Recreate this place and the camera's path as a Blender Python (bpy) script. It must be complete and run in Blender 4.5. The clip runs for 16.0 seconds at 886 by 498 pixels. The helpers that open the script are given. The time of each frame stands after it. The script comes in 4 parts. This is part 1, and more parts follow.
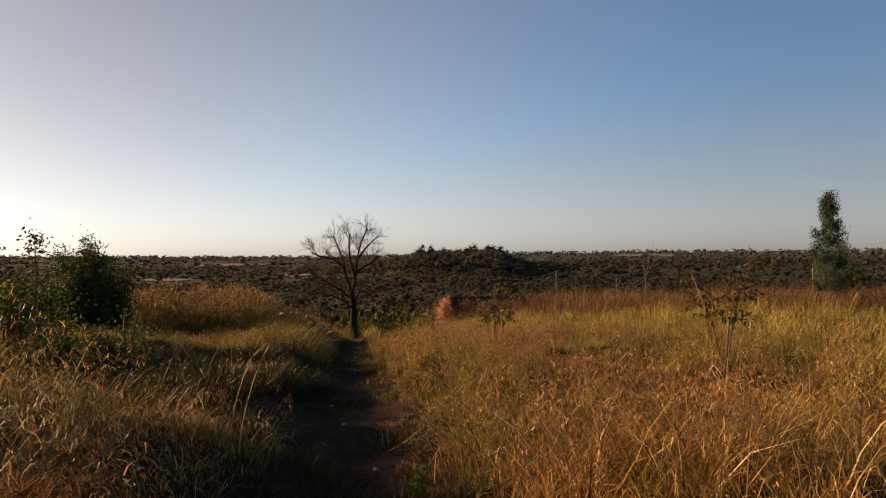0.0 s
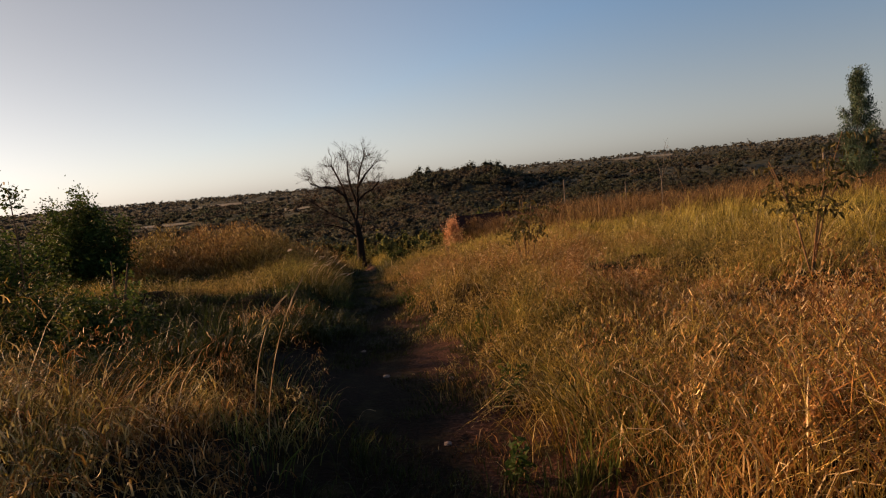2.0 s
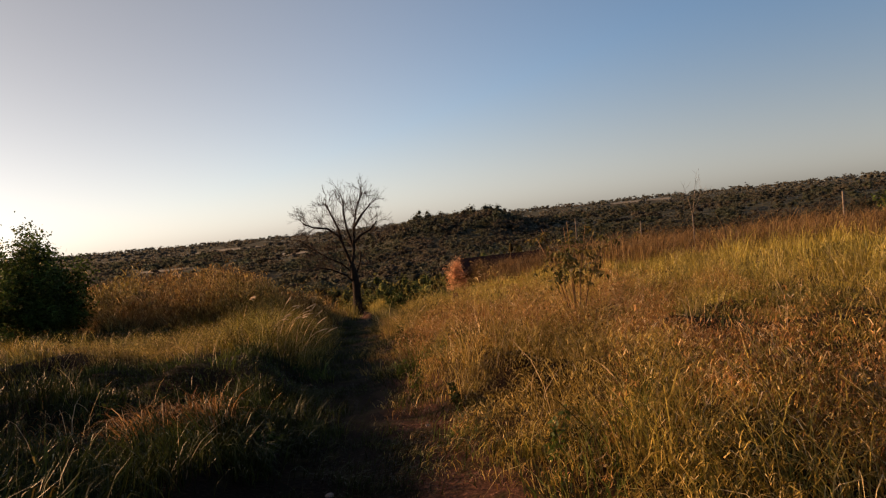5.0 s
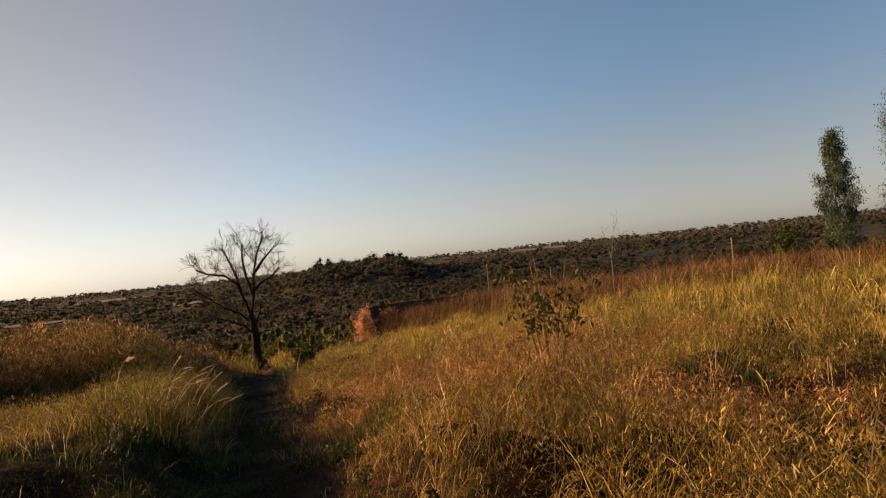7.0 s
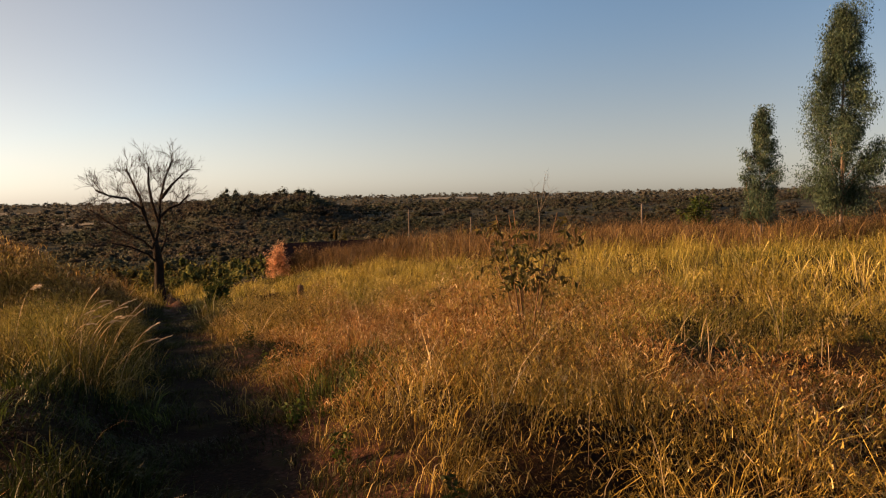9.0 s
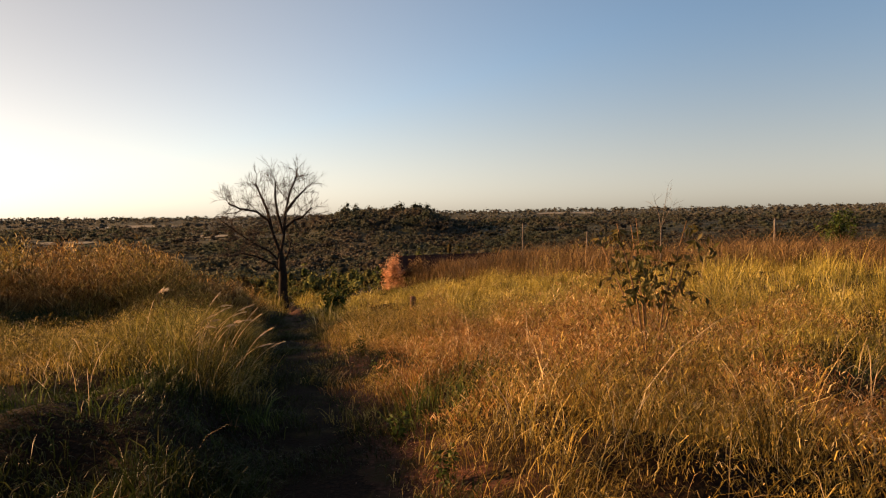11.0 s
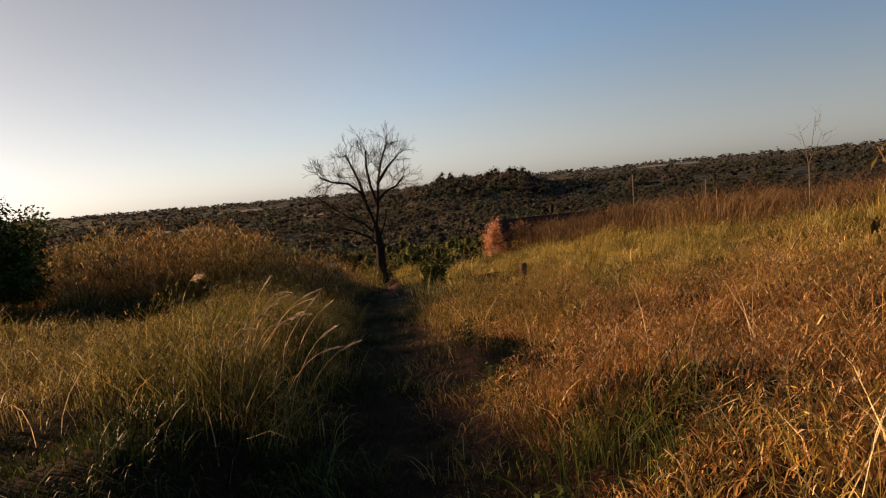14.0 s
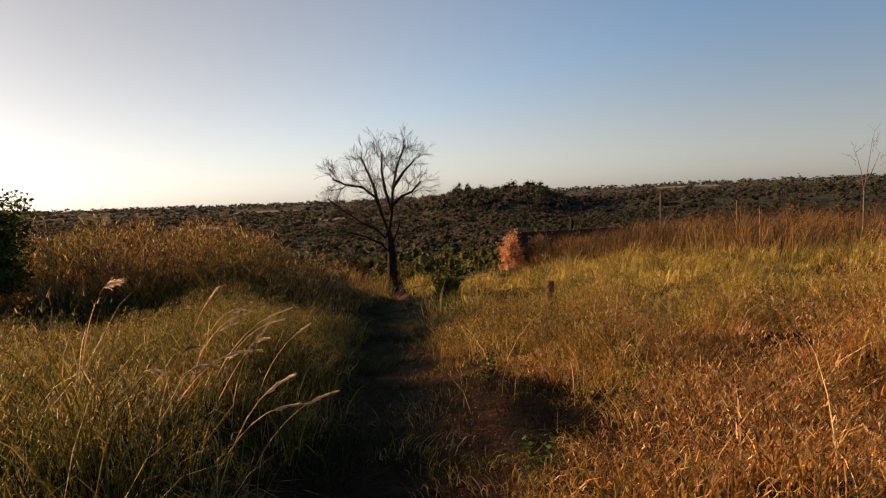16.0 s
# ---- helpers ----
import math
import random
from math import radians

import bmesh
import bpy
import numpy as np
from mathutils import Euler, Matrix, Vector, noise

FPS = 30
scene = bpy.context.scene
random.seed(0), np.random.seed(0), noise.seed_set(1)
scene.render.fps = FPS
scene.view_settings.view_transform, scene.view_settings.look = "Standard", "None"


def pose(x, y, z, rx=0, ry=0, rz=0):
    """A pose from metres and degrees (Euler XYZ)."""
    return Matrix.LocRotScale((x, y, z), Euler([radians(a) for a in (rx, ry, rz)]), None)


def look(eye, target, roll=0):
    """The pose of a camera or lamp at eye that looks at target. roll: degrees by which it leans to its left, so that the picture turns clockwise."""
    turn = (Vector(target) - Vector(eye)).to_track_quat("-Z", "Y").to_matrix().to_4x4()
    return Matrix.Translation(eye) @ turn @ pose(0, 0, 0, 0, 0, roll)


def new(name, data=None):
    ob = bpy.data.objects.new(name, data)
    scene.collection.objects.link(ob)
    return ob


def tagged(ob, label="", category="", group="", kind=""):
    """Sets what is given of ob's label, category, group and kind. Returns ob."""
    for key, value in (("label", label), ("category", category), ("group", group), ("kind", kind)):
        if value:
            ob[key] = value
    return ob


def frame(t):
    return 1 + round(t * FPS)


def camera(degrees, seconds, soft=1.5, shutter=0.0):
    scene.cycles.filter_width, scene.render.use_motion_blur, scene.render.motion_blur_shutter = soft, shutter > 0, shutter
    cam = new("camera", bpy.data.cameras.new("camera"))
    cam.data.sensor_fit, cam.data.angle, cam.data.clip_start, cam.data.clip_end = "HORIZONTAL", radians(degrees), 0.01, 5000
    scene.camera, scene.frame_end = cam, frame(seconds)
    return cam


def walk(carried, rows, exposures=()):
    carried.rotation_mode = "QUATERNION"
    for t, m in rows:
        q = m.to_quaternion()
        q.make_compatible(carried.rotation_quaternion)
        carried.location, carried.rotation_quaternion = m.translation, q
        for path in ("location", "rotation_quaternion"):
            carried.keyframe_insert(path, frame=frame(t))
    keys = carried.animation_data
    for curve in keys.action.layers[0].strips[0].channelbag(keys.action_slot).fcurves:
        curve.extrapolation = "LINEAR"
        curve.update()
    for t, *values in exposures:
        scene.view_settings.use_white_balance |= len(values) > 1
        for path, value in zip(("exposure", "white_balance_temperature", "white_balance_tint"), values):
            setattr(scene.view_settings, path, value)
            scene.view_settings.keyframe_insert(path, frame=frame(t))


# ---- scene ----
cam = camera(67.6, 16.0, 1.2)
PATH = [
    (0, (0.552, -0.189, 1.385), (0.8, 1.795, 1.414), -0.0),
    (0.5, (0.628, 0.076, 1.371), (0.746, 2.071, 1.293), 0.2),
    (1, (0.201, 0.375, 1.455), (0.473, 2.355, 1.376), -1.2),
    (1.5, (0.246, 0.84, 1.395), (0.317, 2.837, 1.319), -2.3),
    (2, (0.247, 1.447, 1.318), (0.483, 3.421, 1.108), -5.2),
    (2.5, (0.35, 1.969, 1.288), (0.466, 3.957, 1.104), -2.3),
    (3, (0.36, 2.607, 1.154), (0.541, 4.596, 1.048), -4.6),
    (3.5, (0.447, 3.453, 1.05), (0.498, 5.452, 1.019), -3.7),
    (4, (0.604, 4.194, 0.949), (0.75, 6.188, 0.917), -4.7),
    (4.5, (0.528, 5.075, 0.948), (0.817, 7.054, 0.911), -5.6),
    (5, (0.49, 5.728, 0.931), (0.741, 7.711, 0.854), -5.4),
    (5.2, (0.467, 5.966, 0.921), (0.827, 7.933, 0.9), -5.7),
    (7.3, (0.228, 8.461, 0.814), (0.868, 10.356, 0.849), -5.4),
    (7.5, (0.205, 8.699, 0.804), (0.99, 10.538, 0.788), -6.1),
    (8, (-0.041, 8.941, 0.86), (0.6, 10.835, 0.818), -4.7),
    (8.5, (-0.289, 9.077, 0.893), (0.533, 10.895, 0.76), -3.4),
    (8.7, (-0.274, 9.11, 0.884), (0.531, 10.936, 0.756), -1.0),
    (10.8, (-0.122, 9.46, 0.789), (0.639, 11.297, 0.573), -0.8),
    (11, (-0.107, 9.493, 0.78), (0.368, 11.433, 0.686), -0.5),
    (11.5, (0.108, 9.845, 0.706), (0.414, 11.813, 0.518), -0.7),
    (12, (0.2, 10.35, 0.675), (0.487, 12.322, 0.506), -1.4),
    (12.5, (0.283, 10.874, 0.658), (0.368, 12.86, 0.441), -2.6),
    (13, (0.245, 11.448, 0.617), (0.422, 13.423, 0.355), -3.9),
    (13.5, (0.235, 11.953, 0.537), (0.21, 13.949, 0.411), -3.6),
    (14, (0.22, 12.426, 0.495), (0.398, 14.41, 0.313), -4.9),
    (14.5, (0.265, 12.913, 0.429), (0.531, 14.881, 0.192), -3.4),
    (15, (0.255, 13.498, 0.407), (0.537, 15.477, 0.339), -4.9),
    (15.5, (0.28, 13.931, 0.292), (0.448, 15.915, 0.103), -2.7),
    (16, (0.342, 14.5, 0.317), (0.481, 16.49, 0.169), -2.1),
]
EXPOSURE = [(t, stops + 0.26, kelvin, 24) for t, stops, kelvin in (
    (0, 0.92, 6350), (1.5, 0.8, 6400), (3.5, 1.0, 6500), (5, 1.0, 6600), (8.5, 1.14, 6950), (11, 1.36, 7150), (12.5, 1.16, 6850),
    (14, 0.84, 6450), (14.5, 0.92, 6550), (15, 1.1, 6600), (15.5, 0.96, 6550), (16, 1.04, 6600))]
walk(cam, [(t, look(eye, target, roll)) for t, eye, target, roll in PATH], EXPOSURE)

# ---- world, sun, exposure ----
SUN_AZ, SUN_EL = -64.0, 12.5
to_sun = Vector((math.sin(radians(SUN_AZ)) * math.cos(radians(SUN_EL)), math.cos(radians(SUN_AZ)) * math.cos(radians(SUN_EL)), math.sin(radians(SUN_EL))))
world = bpy.data.worlds.new("world")
scene.world = world
world.use_nodes = True
wn = world.node_tree.nodes
sky = wn.new("ShaderNodeTexSky")
sky.sky_type, sky.sun_disc = "NISHITA", False
sky.sun_elevation, sky.sun_rotation = radians(SUN_EL), radians(SUN_AZ)
sky.air_density, sky.dust_density, sky.ozone_density = 0.8, 0.8, 4.1
wn["Background"].inputs[1].default_value = 0.1
# dusty air: towards the horizon the sky pales to a warm grey
to_bw, tint = wn.new("ShaderNodeRGBToBW"), wn.new("ShaderNodeMix")
world.node_tree.links.new(sky.outputs[0], to_bw.inputs[0])
tint.data_type, tint.blend_type = "RGBA", "MULTIPLY"
tint.inputs[0].default_value = 1.0
tint.inputs[7].default_value = (0.928, 0.9, 0.765, 1.0)
world.node_tree.links.new(to_bw.outputs[0], tint.inputs[6])
coord, parts, low = wn.new("ShaderNodeTexCoord"), wn.new("ShaderNodeSeparateXYZ"), wn.new("ShaderNodeMapRange")
low.interpolation_type = "SMOOTHSTEP"
low.inputs[1].default_value, low.inputs[2].default_value = 0.0, 0.3
low.inputs[3].default_value, low.inputs[4].default_value = 0.7, 0.0
glow, sunward = wn.new("ShaderNodeMapRange"), wn.new("ShaderNodeVectorMath")
sunward.operation = "DOT_PRODUCT"
sunward.inputs[1].default_value = to_sun
glow.interpolation_type = "SMOOTHSTEP"
glow.inputs[1].default_value, glow.inputs[2].default_value = -0.1, 0.9
glow.inputs[3].default_value, glow.inputs[4].default_value = 0.0, 0.75
pale = wn.new("ShaderNodeMath")
pale.operation = "MAXIMUM"
world.node_tree.links.new(coord.outputs["Generated"], parts.inputs[0])
world.node_tree.links.new(parts.outputs["Z"], low.inputs[0])
air = wn.new("ShaderNodeMix")
air.data_type = "RGBA"
world.node_tree.links.new(coord.outputs["Generated"], sunward.inputs[0])
world.node_tree.links.new(sunward.outputs["Value"], glow.inputs[0])
world.node_tree.links.new(low.outputs[0], pale.inputs[0])
world.node_tree.links.new(glow.outputs[0], pale.inputs[1])
world.node_tree.links.new(pale.outputs[0], air.inputs[0])
clear, cast = wn.new("ShaderNodeHueSaturation"), wn.new("ShaderNodeMix")
clear.inputs["Saturation"].default_value = 0.95
world.node_tree.links.new(sky.outputs[0], clear.inputs["Color"])
cast.data_type, cast.blend_type = "RGBA", "MULTIPLY"
cast.inputs[0].default_value = 1.0
cast.inputs[7].default_value = (1.03, 0.985, 0.765, 1.0)
world.node_tree.links.new(clear.outputs[0], cast.inputs[6])
world.node_tree.links.new(cast.outputs[2], air.inputs[6])
world.node_tree.links.new(tint.outputs[2], air.inputs[7])
# the dusty sky is brightest at some way from the sun and dims across from it
fade, dim = wn.new("ShaderNodeValToRGB"), wn.new("ShaderNodeMix")
fade.color_ramp.interpolation = "EASE"
fade.color_ramp.elements.new(0.5)
for e, (p, v) in zip(fade.color_ramp.elements, ((0.3, 0.7), (0.72, 1.0), (0.97, 0.82))):
    e.position, e.color = p, (v, v, v, 1.0)
half_turn = wn.new("ShaderNodeMapRange")
half_turn.inputs[1].default_value = -1.0
world.node_tree.links.new(sunward.outputs["Value"], half_turn.inputs[0])
world.node_tree.links.new(half_turn.outputs[0], fade.inputs[0])
dim.data_type, dim.blend_type = "RGBA", "MULTIPLY"
dim.inputs[0].default_value = 1.0
world.node_tree.links.new(air.outputs[2], dim.inputs[6])
world.node_tree.links.new(fade.outputs[0], dim.inputs[7])
world.node_tree.links.new(dim.outputs[2], wn["Background"].inputs[0])
sun = new("sun", bpy.data.lights.new("sun", "SUN"))
sun.data.energy, sun.data.angle, sun.data.color = 5.0, radians(0.6), (1.0, 0.58, 0.25)
sun.matrix_world = look(to_sun * 50, (0, 0, 0))

# ---- numbers and shapes ----
rng = np.random.default_rng(11)


def lattice(ix, iy, seed):
    n = (ix.astype(np.int64) * 374761393 + iy.astype(np.int64) * 668265263 + seed * 974634777) & 0x7FFFFFFF
    n = ((n ^ (n >> 13)) * 1274126177) & 0x7FFFFFFF
    return ((n ^ (n >> 16)) & 0xFFFF) / 65535.0


def vnoise(x, y, size, seed=0):
    """Smooth noise from 0 to 1 with features about size metres across."""
    x, y = np.asarray(x, float) / size, np.asarray(y, float) / size
    ix, iy = np.floor(x), np.floor(y)
    u, v = x - ix, y - iy
    u, v = u * u * (3 - 2 * u), v * v * (3 - 2 * v)
    a, b = lattice(ix, iy, seed), lattice(ix + 1, iy, seed)
    c, d = lattice(ix, iy + 1, seed), lattice(ix + 1, iy + 1, seed)
    return (a * (1 - u) + b * u) * (1 - v) + (c * (1 - u) + d * u) * v


def step(a, b, x):
    s = np.clip((np.asarray(x, float) - a) / (b - a), 0, 1)
    return s * s * (3 - 2 * s)


def track_x(y):
    """Middle of the trodden path."""
    return np.interp(y, [-50, 0, 8, 14, 20, 27, 36, 45], [0.9, 0.7, 0.65, 0.42, 0.18, 0.2, 0.1, 0.1])


def track_half(y):
    return np.interp(y, [-5, 8, 14, 22, 30, 40, 46], [0.9, 0.8, 0.70, 0.70, 0.8, 0.7, 0.15])


def height(x, y):
    """The lie of the land."""
    x, y = np.asarray(x, float), np.asarray(y, float)
    fall = np.interp(y, [-4500, -300, -40, 0, 8.6, 19.8, 40, 59.4, 80, 110, 150, 200, 260],
                     [10, 12, 3.0, 0.0, -0.78, -1.66, -3.65, -5.8, -8.4, -11.3, -13.2, -14.0, -13.5])
    right = np.interp(y, [-40, 0, 16, 28, 38, 58, 80, 120, 200], [1.0, 0.1, -0.75, -1.2, -2.1, -3.1, -6.0, -10.5, -13.5])
    side = step(2.0, 19, x)
    z = fall * (1 - side) + right * side
    left = step(3.5, 12, -x) * step(10, 25, y) * (1 - step(45, 70, y))
    z = z + 0.35 * left
    d = np.hypot(x, y)
    az = np.degrees(np.arctan2(x, np.maximum(y, 1.0)))
    # far valley side: a wooded knoll ahead, lower woods beside it, long ridges behind
    far = step(210, 430, d) * (y > 0)
    knoll = step(0.5, 6.0, az) * (1 - step(11.5, 14.0, az))
    shelf = np.interp(az, [-60, -12, 0, 14, 22, 40, 70], [3.0, 3.5, 5.0, 8.5, 9.5, 11.5, 14.0])
    z = z + far * (shelf + 7.5 * knoll * (1 - step(520, 700, d)))
    ridge = np.interp(az, [-60, -27, -15, -5, 3, 13, 19.5, 27, 36, 60], [11, 9.5, 7.5, 8.0, 10.5, 12, 16, 15, 14, 14])
    z = z + step(600, 1500, d) * (y > 0) * (ridge + 3.0) * 0.85 + step(1800, 4200, d) * 6.0 * (y > 0)
    z = z + (vnoise(x, y, 60, 3) - 0.5) * 2.4 * step(90, 260, d)
    z = z + (vnoise(x, y, 7, 1) - 0.5) * 0.30 * step(3, 12, np.abs(x)) * (1 - 0.5 * step(100, 300, d))
    z = z + (vnoise(x, y, 1.3, 2) - 0.5) * 0.10
    off = np.abs(x - track_x(y)) / track_half(y)
    near = (y > -30) & (y < 60)
    z = z + near * step(1.3, 2.6, off) * (1 - 0.9 * step(6, 10, np.abs(x))) * ((vnoise(x, y, 1.7, 5) - 0.5) * 0.62 + (vnoise(x, y, 0.7, 6) - 0.5) * 0.2 + (x > 1) * 0.3 * np.exp(-((x - 3.1) / 1.3) ** 2 - ((y - 13.2) / 1.2) ** 2))
    z = z + near * (0.14 * step(0.9, 2.0, off) - 0.05 * (1 - step(0.6, 1.0, off)))
    z = z + step(-6, 1, y) * (x < track_x(y)) * 0.22 * step(1.25, 2.2, off) * (1 - step(24, 34, y))
    return z


def hz(x, y):
    return float(height(np.array([x]), np.array([y]))[0])


def mesh_of(name, verts, faces_by_size, material, smooth=False):
    """One mesh from arrays: verts (n, 3), and a list of face arrays (m, k)."""
    me = bpy.data.meshes.new(name)
    verts = np.ascontiguousarray(verts, dtype=np.float32)
    me.vertices.add(len(verts))
    me.vertices.foreach_set("co", verts.ravel())
    loops = np.concatenate([np.asarray(f).ravel() for f in faces_by_size]).astype(np.int32)
    totals = np.concatenate([np.full(len(f), np.asarray(f).shape[1]) for f in faces_by_size]).astype(np.int32)
    starts = np.r_[0, np.cumsum(totals)[:-1]].astype(np.int32)
    me.loops.add(len(loops))
    me.loops.foreach_set("vertex_index", loops)
    me.polygons.add(len(totals))
    me.polygons.foreach_set("loop_start", starts)
    me.polygons.foreach_set("loop_total", totals)
    if smooth:
        me.polygons.foreach_set("use_smooth", np.ones(len(totals), bool))
    me.update(calc_edges=True)
    me.materials.append(material)
    return me


def part(name, me, parent, label=""):
    ob = new(name, me)
    ob.parent = parent
    return tagged(ob, label)


def thing(name, x, y, z, label, category, group=""):
    ob = new(name)
    ob.location = (x, y, z)
    return tagged(ob, label, category, group)


class Soup:
    """Gathers pieces into one mesh."""

    def __init__(self):
        self.v, self.f3, self.f4, self.n = [], [], [], 0

    def add(self, v, f3=None, f4=None):
        self.v.append(np.asarray(v, float))
        if f3 is not None and len(f3):
            self.f3.append(np.asarray(f3) + self.n)
        if f4 is not None and len(f4):
            self.f4.append(np.asarray(f4) + self.n)
        self.n += len(v)

    def mesh(self, name, material, smooth=False):
        faces = ([np.concatenate(self.f3)] if self.f3 else []) + ([np.concatenate(self.f4)] if self.f4 else [])
        return mesh_of(name, np.concatenate(self.v), faces, material, smooth)


def tube(soup, pts, radii, sides=6):
    """A tapered limb along points."""
    pts, radii = np.asarray(pts, float), np.asarray(radii, float)
    t = np.gradient(pts, axis=0)
    t /= np.linalg.norm(t, axis=1)[:, None] + 1e-9
    ref = np.where(np.abs(t[:, 2:3]) > 0.9, [[1.0, 0, 0]], [[0, 0, 1.0]])
    a = np.cross(t, ref)
    a /= np.linalg.norm(a, axis=1)[:, None] + 1e-9
    b = np.cross(t, a)
    ang = np.arange(sides) * 2 * np.pi / sides
    ring = pts[:, None] + radii[:, None, None] * (np.cos(ang)[None, :, None] * a[:, None] + np.sin(ang)[None, :, None] * b[:, None])
    n = len(pts)
    i, j = np.meshgrid(np.arange(n - 1), np.arange(sides), indexing="ij")
    k = (j + 1) % sides
    f4 = np.stack([i * sides + j, i * sides + k, (i + 1) * sides + k, (i + 1) * sides + j], -1).reshape(-1, 4)
    cap = np.array([[(n - 1) * sides + m, (n - 1) * sides + m + 1, (n - 1) * sides] for m in range(1, sides - 1)])
    soup.add(ring.reshape(-1, 3), cap, f4)


def blades(root, tall, wide, lean, bend, levels=3):
    """Grass blades: root (n,3), tall (n), wide (n), lean (n,2) tip offset at full height, bend the droop. Returns verts, quads, tris."""
    n = len(root)
    turn = rng.uniform(0, np.pi, n)
    side = np.stack([np.cos(turn), np.sin(turn), np.zeros(n)], 1)
    out = []
    for s in np.arange(levels) / levels:
        mid = root + np.c_[lean * (s ** 1.7)[..., None] if np.ndim(s) else lean * s ** 1.7, tall * (s - bend * s ** 3)]
        w = (wide * (1 - 0.55 * s) * (0.8 if s == 0 else 1.0))[:, None] * side * 0.5
        out += [mid - w, mid + w]
    out.append(root + np.c_[lean, tall * (1 - bend)])
    v = np.stack(out, 1)
    k = 2 * levels + 1
    base = np.arange(n)[:, None] * k
    quads = np.concatenate([base + np.array([2 * m, 2 * m + 1, 2 * m + 3, 2 * m + 2]) for m in range(levels - 1)])
    tris = base + np.array([2 * levels - 2, 2 * levels - 1, 2 * levels])
    return v.reshape(-1, 3), quads, tris


def leaves(points, size, slim=0.4, droop=0.5):
    """Leaves as folded diamonds, at points (n,3)."""
    n = len(points)
    az, el = rng.uniform(0, 2 * np.pi, n), rng.normal(-droop, 0.5, n)
    d = np.stack([np.cos(az) * np.cos(el), np.sin(az) * np.cos(el), np.sin(el)], 1)
    s = np.cross(d, rng.normal(size=(n, 3)))
    s /= np.linalg.norm(s, axis=1)[:, None] + 1e-9
    u = np.cross(d, s)
    size = np.broadcast_to(size, n)[:, None]
    tip, mid = points + d * size, points + d * size * 0.45
    v = np.stack([points, mid + s * size * slim * 0.5 + u * size * 0.06, tip, mid - s * size * slim * 0.5 + u * size * 0.06], 1).reshape(-1, 3)
    b = np.arange(n)[:, None] * 4
    return v, np.concatenate([b + np.array([0, 1, 2]), b + np.array([0, 2, 3])])


# ---- materials ----
def nodes_of(name):
    m = bpy.data.materials.new(name)
    m.use_nodes = True
    nt = m.node_tree
    nt.nodes.clear()
    return m, nt, nt.nodes.new, nt.links.new


def ramp(nd, stops):
    r = nd("ShaderNodeValToRGB")
    while len(r.color_ramp.elements) < len(stops):
        r.color_ramp.elements.new(0.5)
    for e, (p, c) in zip(r.color_ramp.elements, stops):
        e.position, e.color = p, (*c, 1)
    return r


def leafy(name, stops_a, stops_b, through_light=0.4, patch=4.0, gloss=0.5, cut=(0.42, 0.6), clump=0.4, uneven=(0.36, 1.72)):
    """Blades and leaves: each its own shade, drawn from two families that change over patches of ground."""
    m, nt, nd, ln = nodes_of(name)
    geo = nd("ShaderNodeNewGeometry")
    noise_node = nd("ShaderNodeTexNoise")
    noise_node.inputs["Scale"].default_value, noise_node.inputs["Detail"].default_value = 1.0 / patch, 4
    ln(geo.outputs["Position"], noise_node.inputs["Vector"])
    ra, rb = ramp(nd, stops_a), ramp(nd, stops_b)
    ln(geo.outputs["Random Per Island"], ra.inputs[0])
    ln(geo.outputs["Random Per Island"], rb.inputs[0])
    mr = nd("ShaderNodeMapRange")
    mr.inputs[1].default_value, mr.inputs[2].default_value = cut
    ln(noise_node.outputs["Fac"], mr.inputs[0])
    mix = nd("ShaderNodeMix")
    mix.data_type = "RGBA"
    ln(mr.outputs[0], mix.inputs[0])
    ln(ra.outputs[0], mix.inputs[6])
    ln(rb.outputs[0], mix.inputs[7])
    fine = nd("ShaderNodeTexNoise")
    fine.inputs["Scale"].default_value, fine.inputs["Detail"].default_value = 22, 3
    ln(geo.outputs["Position"], fine.inputs["Vector"])
    hsv = nd("ShaderNodeHueSaturation")
    fm = nd("ShaderNodeMapRange")
    fm.inputs[3].default_value, fm.inputs[4].default_value = 0.72, 1.28
    ln(fine.outputs["Fac"], fm.inputs[0])
    tuft = nd("ShaderNodeTexNoise")
    tuft.inputs["Scale"].default_value, tuft.inputs["Detail"].default_value = 1.0 / clump, 3
    ln(geo.outputs["Position"], tuft.inputs["Vector"])
    tm = nd("ShaderNodeMapRange")
    tm.inputs[1].default_value, tm.inputs[2].default_value = 0.32, 0.68
    tm.inputs[3].default_value, tm.inputs[4].default_value = uneven
    ln(tuft.outputs["Fac"], tm.inputs[0])
    product = nd("ShaderNodeMath")
    product.operation = "MULTIPLY"
    ln(fm.outputs[0], product.inputs[0])
    ln(tm.outputs[0], product.inputs[1])
    ln(product.outputs[0], hsv.inputs["Value"])
    ln(mix.outputs[2], hsv.inputs["Color"])
    b = nd("ShaderNodeBsdfPrincipled")
    b.inputs["Roughness"].default_value = gloss
    b.inputs["Specular IOR Level"].default_value = 0.12 if gloss < 0.9 else 0.0
    ln(hsv.outputs[0], b.inputs["Base Color"])
    t = nd("ShaderNodeBsdfTranslucent")
    ln(hsv.outputs[0], t.inputs["Color"])
    ms, o = nd("ShaderNodeMixShader"), nd("ShaderNodeOutputMaterial")
    ms.inputs[0].default_value = through_light
    ln(b.outputs[0], ms.inputs[1])
    ln(t.outputs[0], ms.inputs[2])
    ln(ms.outputs[0], o.inputs[0])
    return m


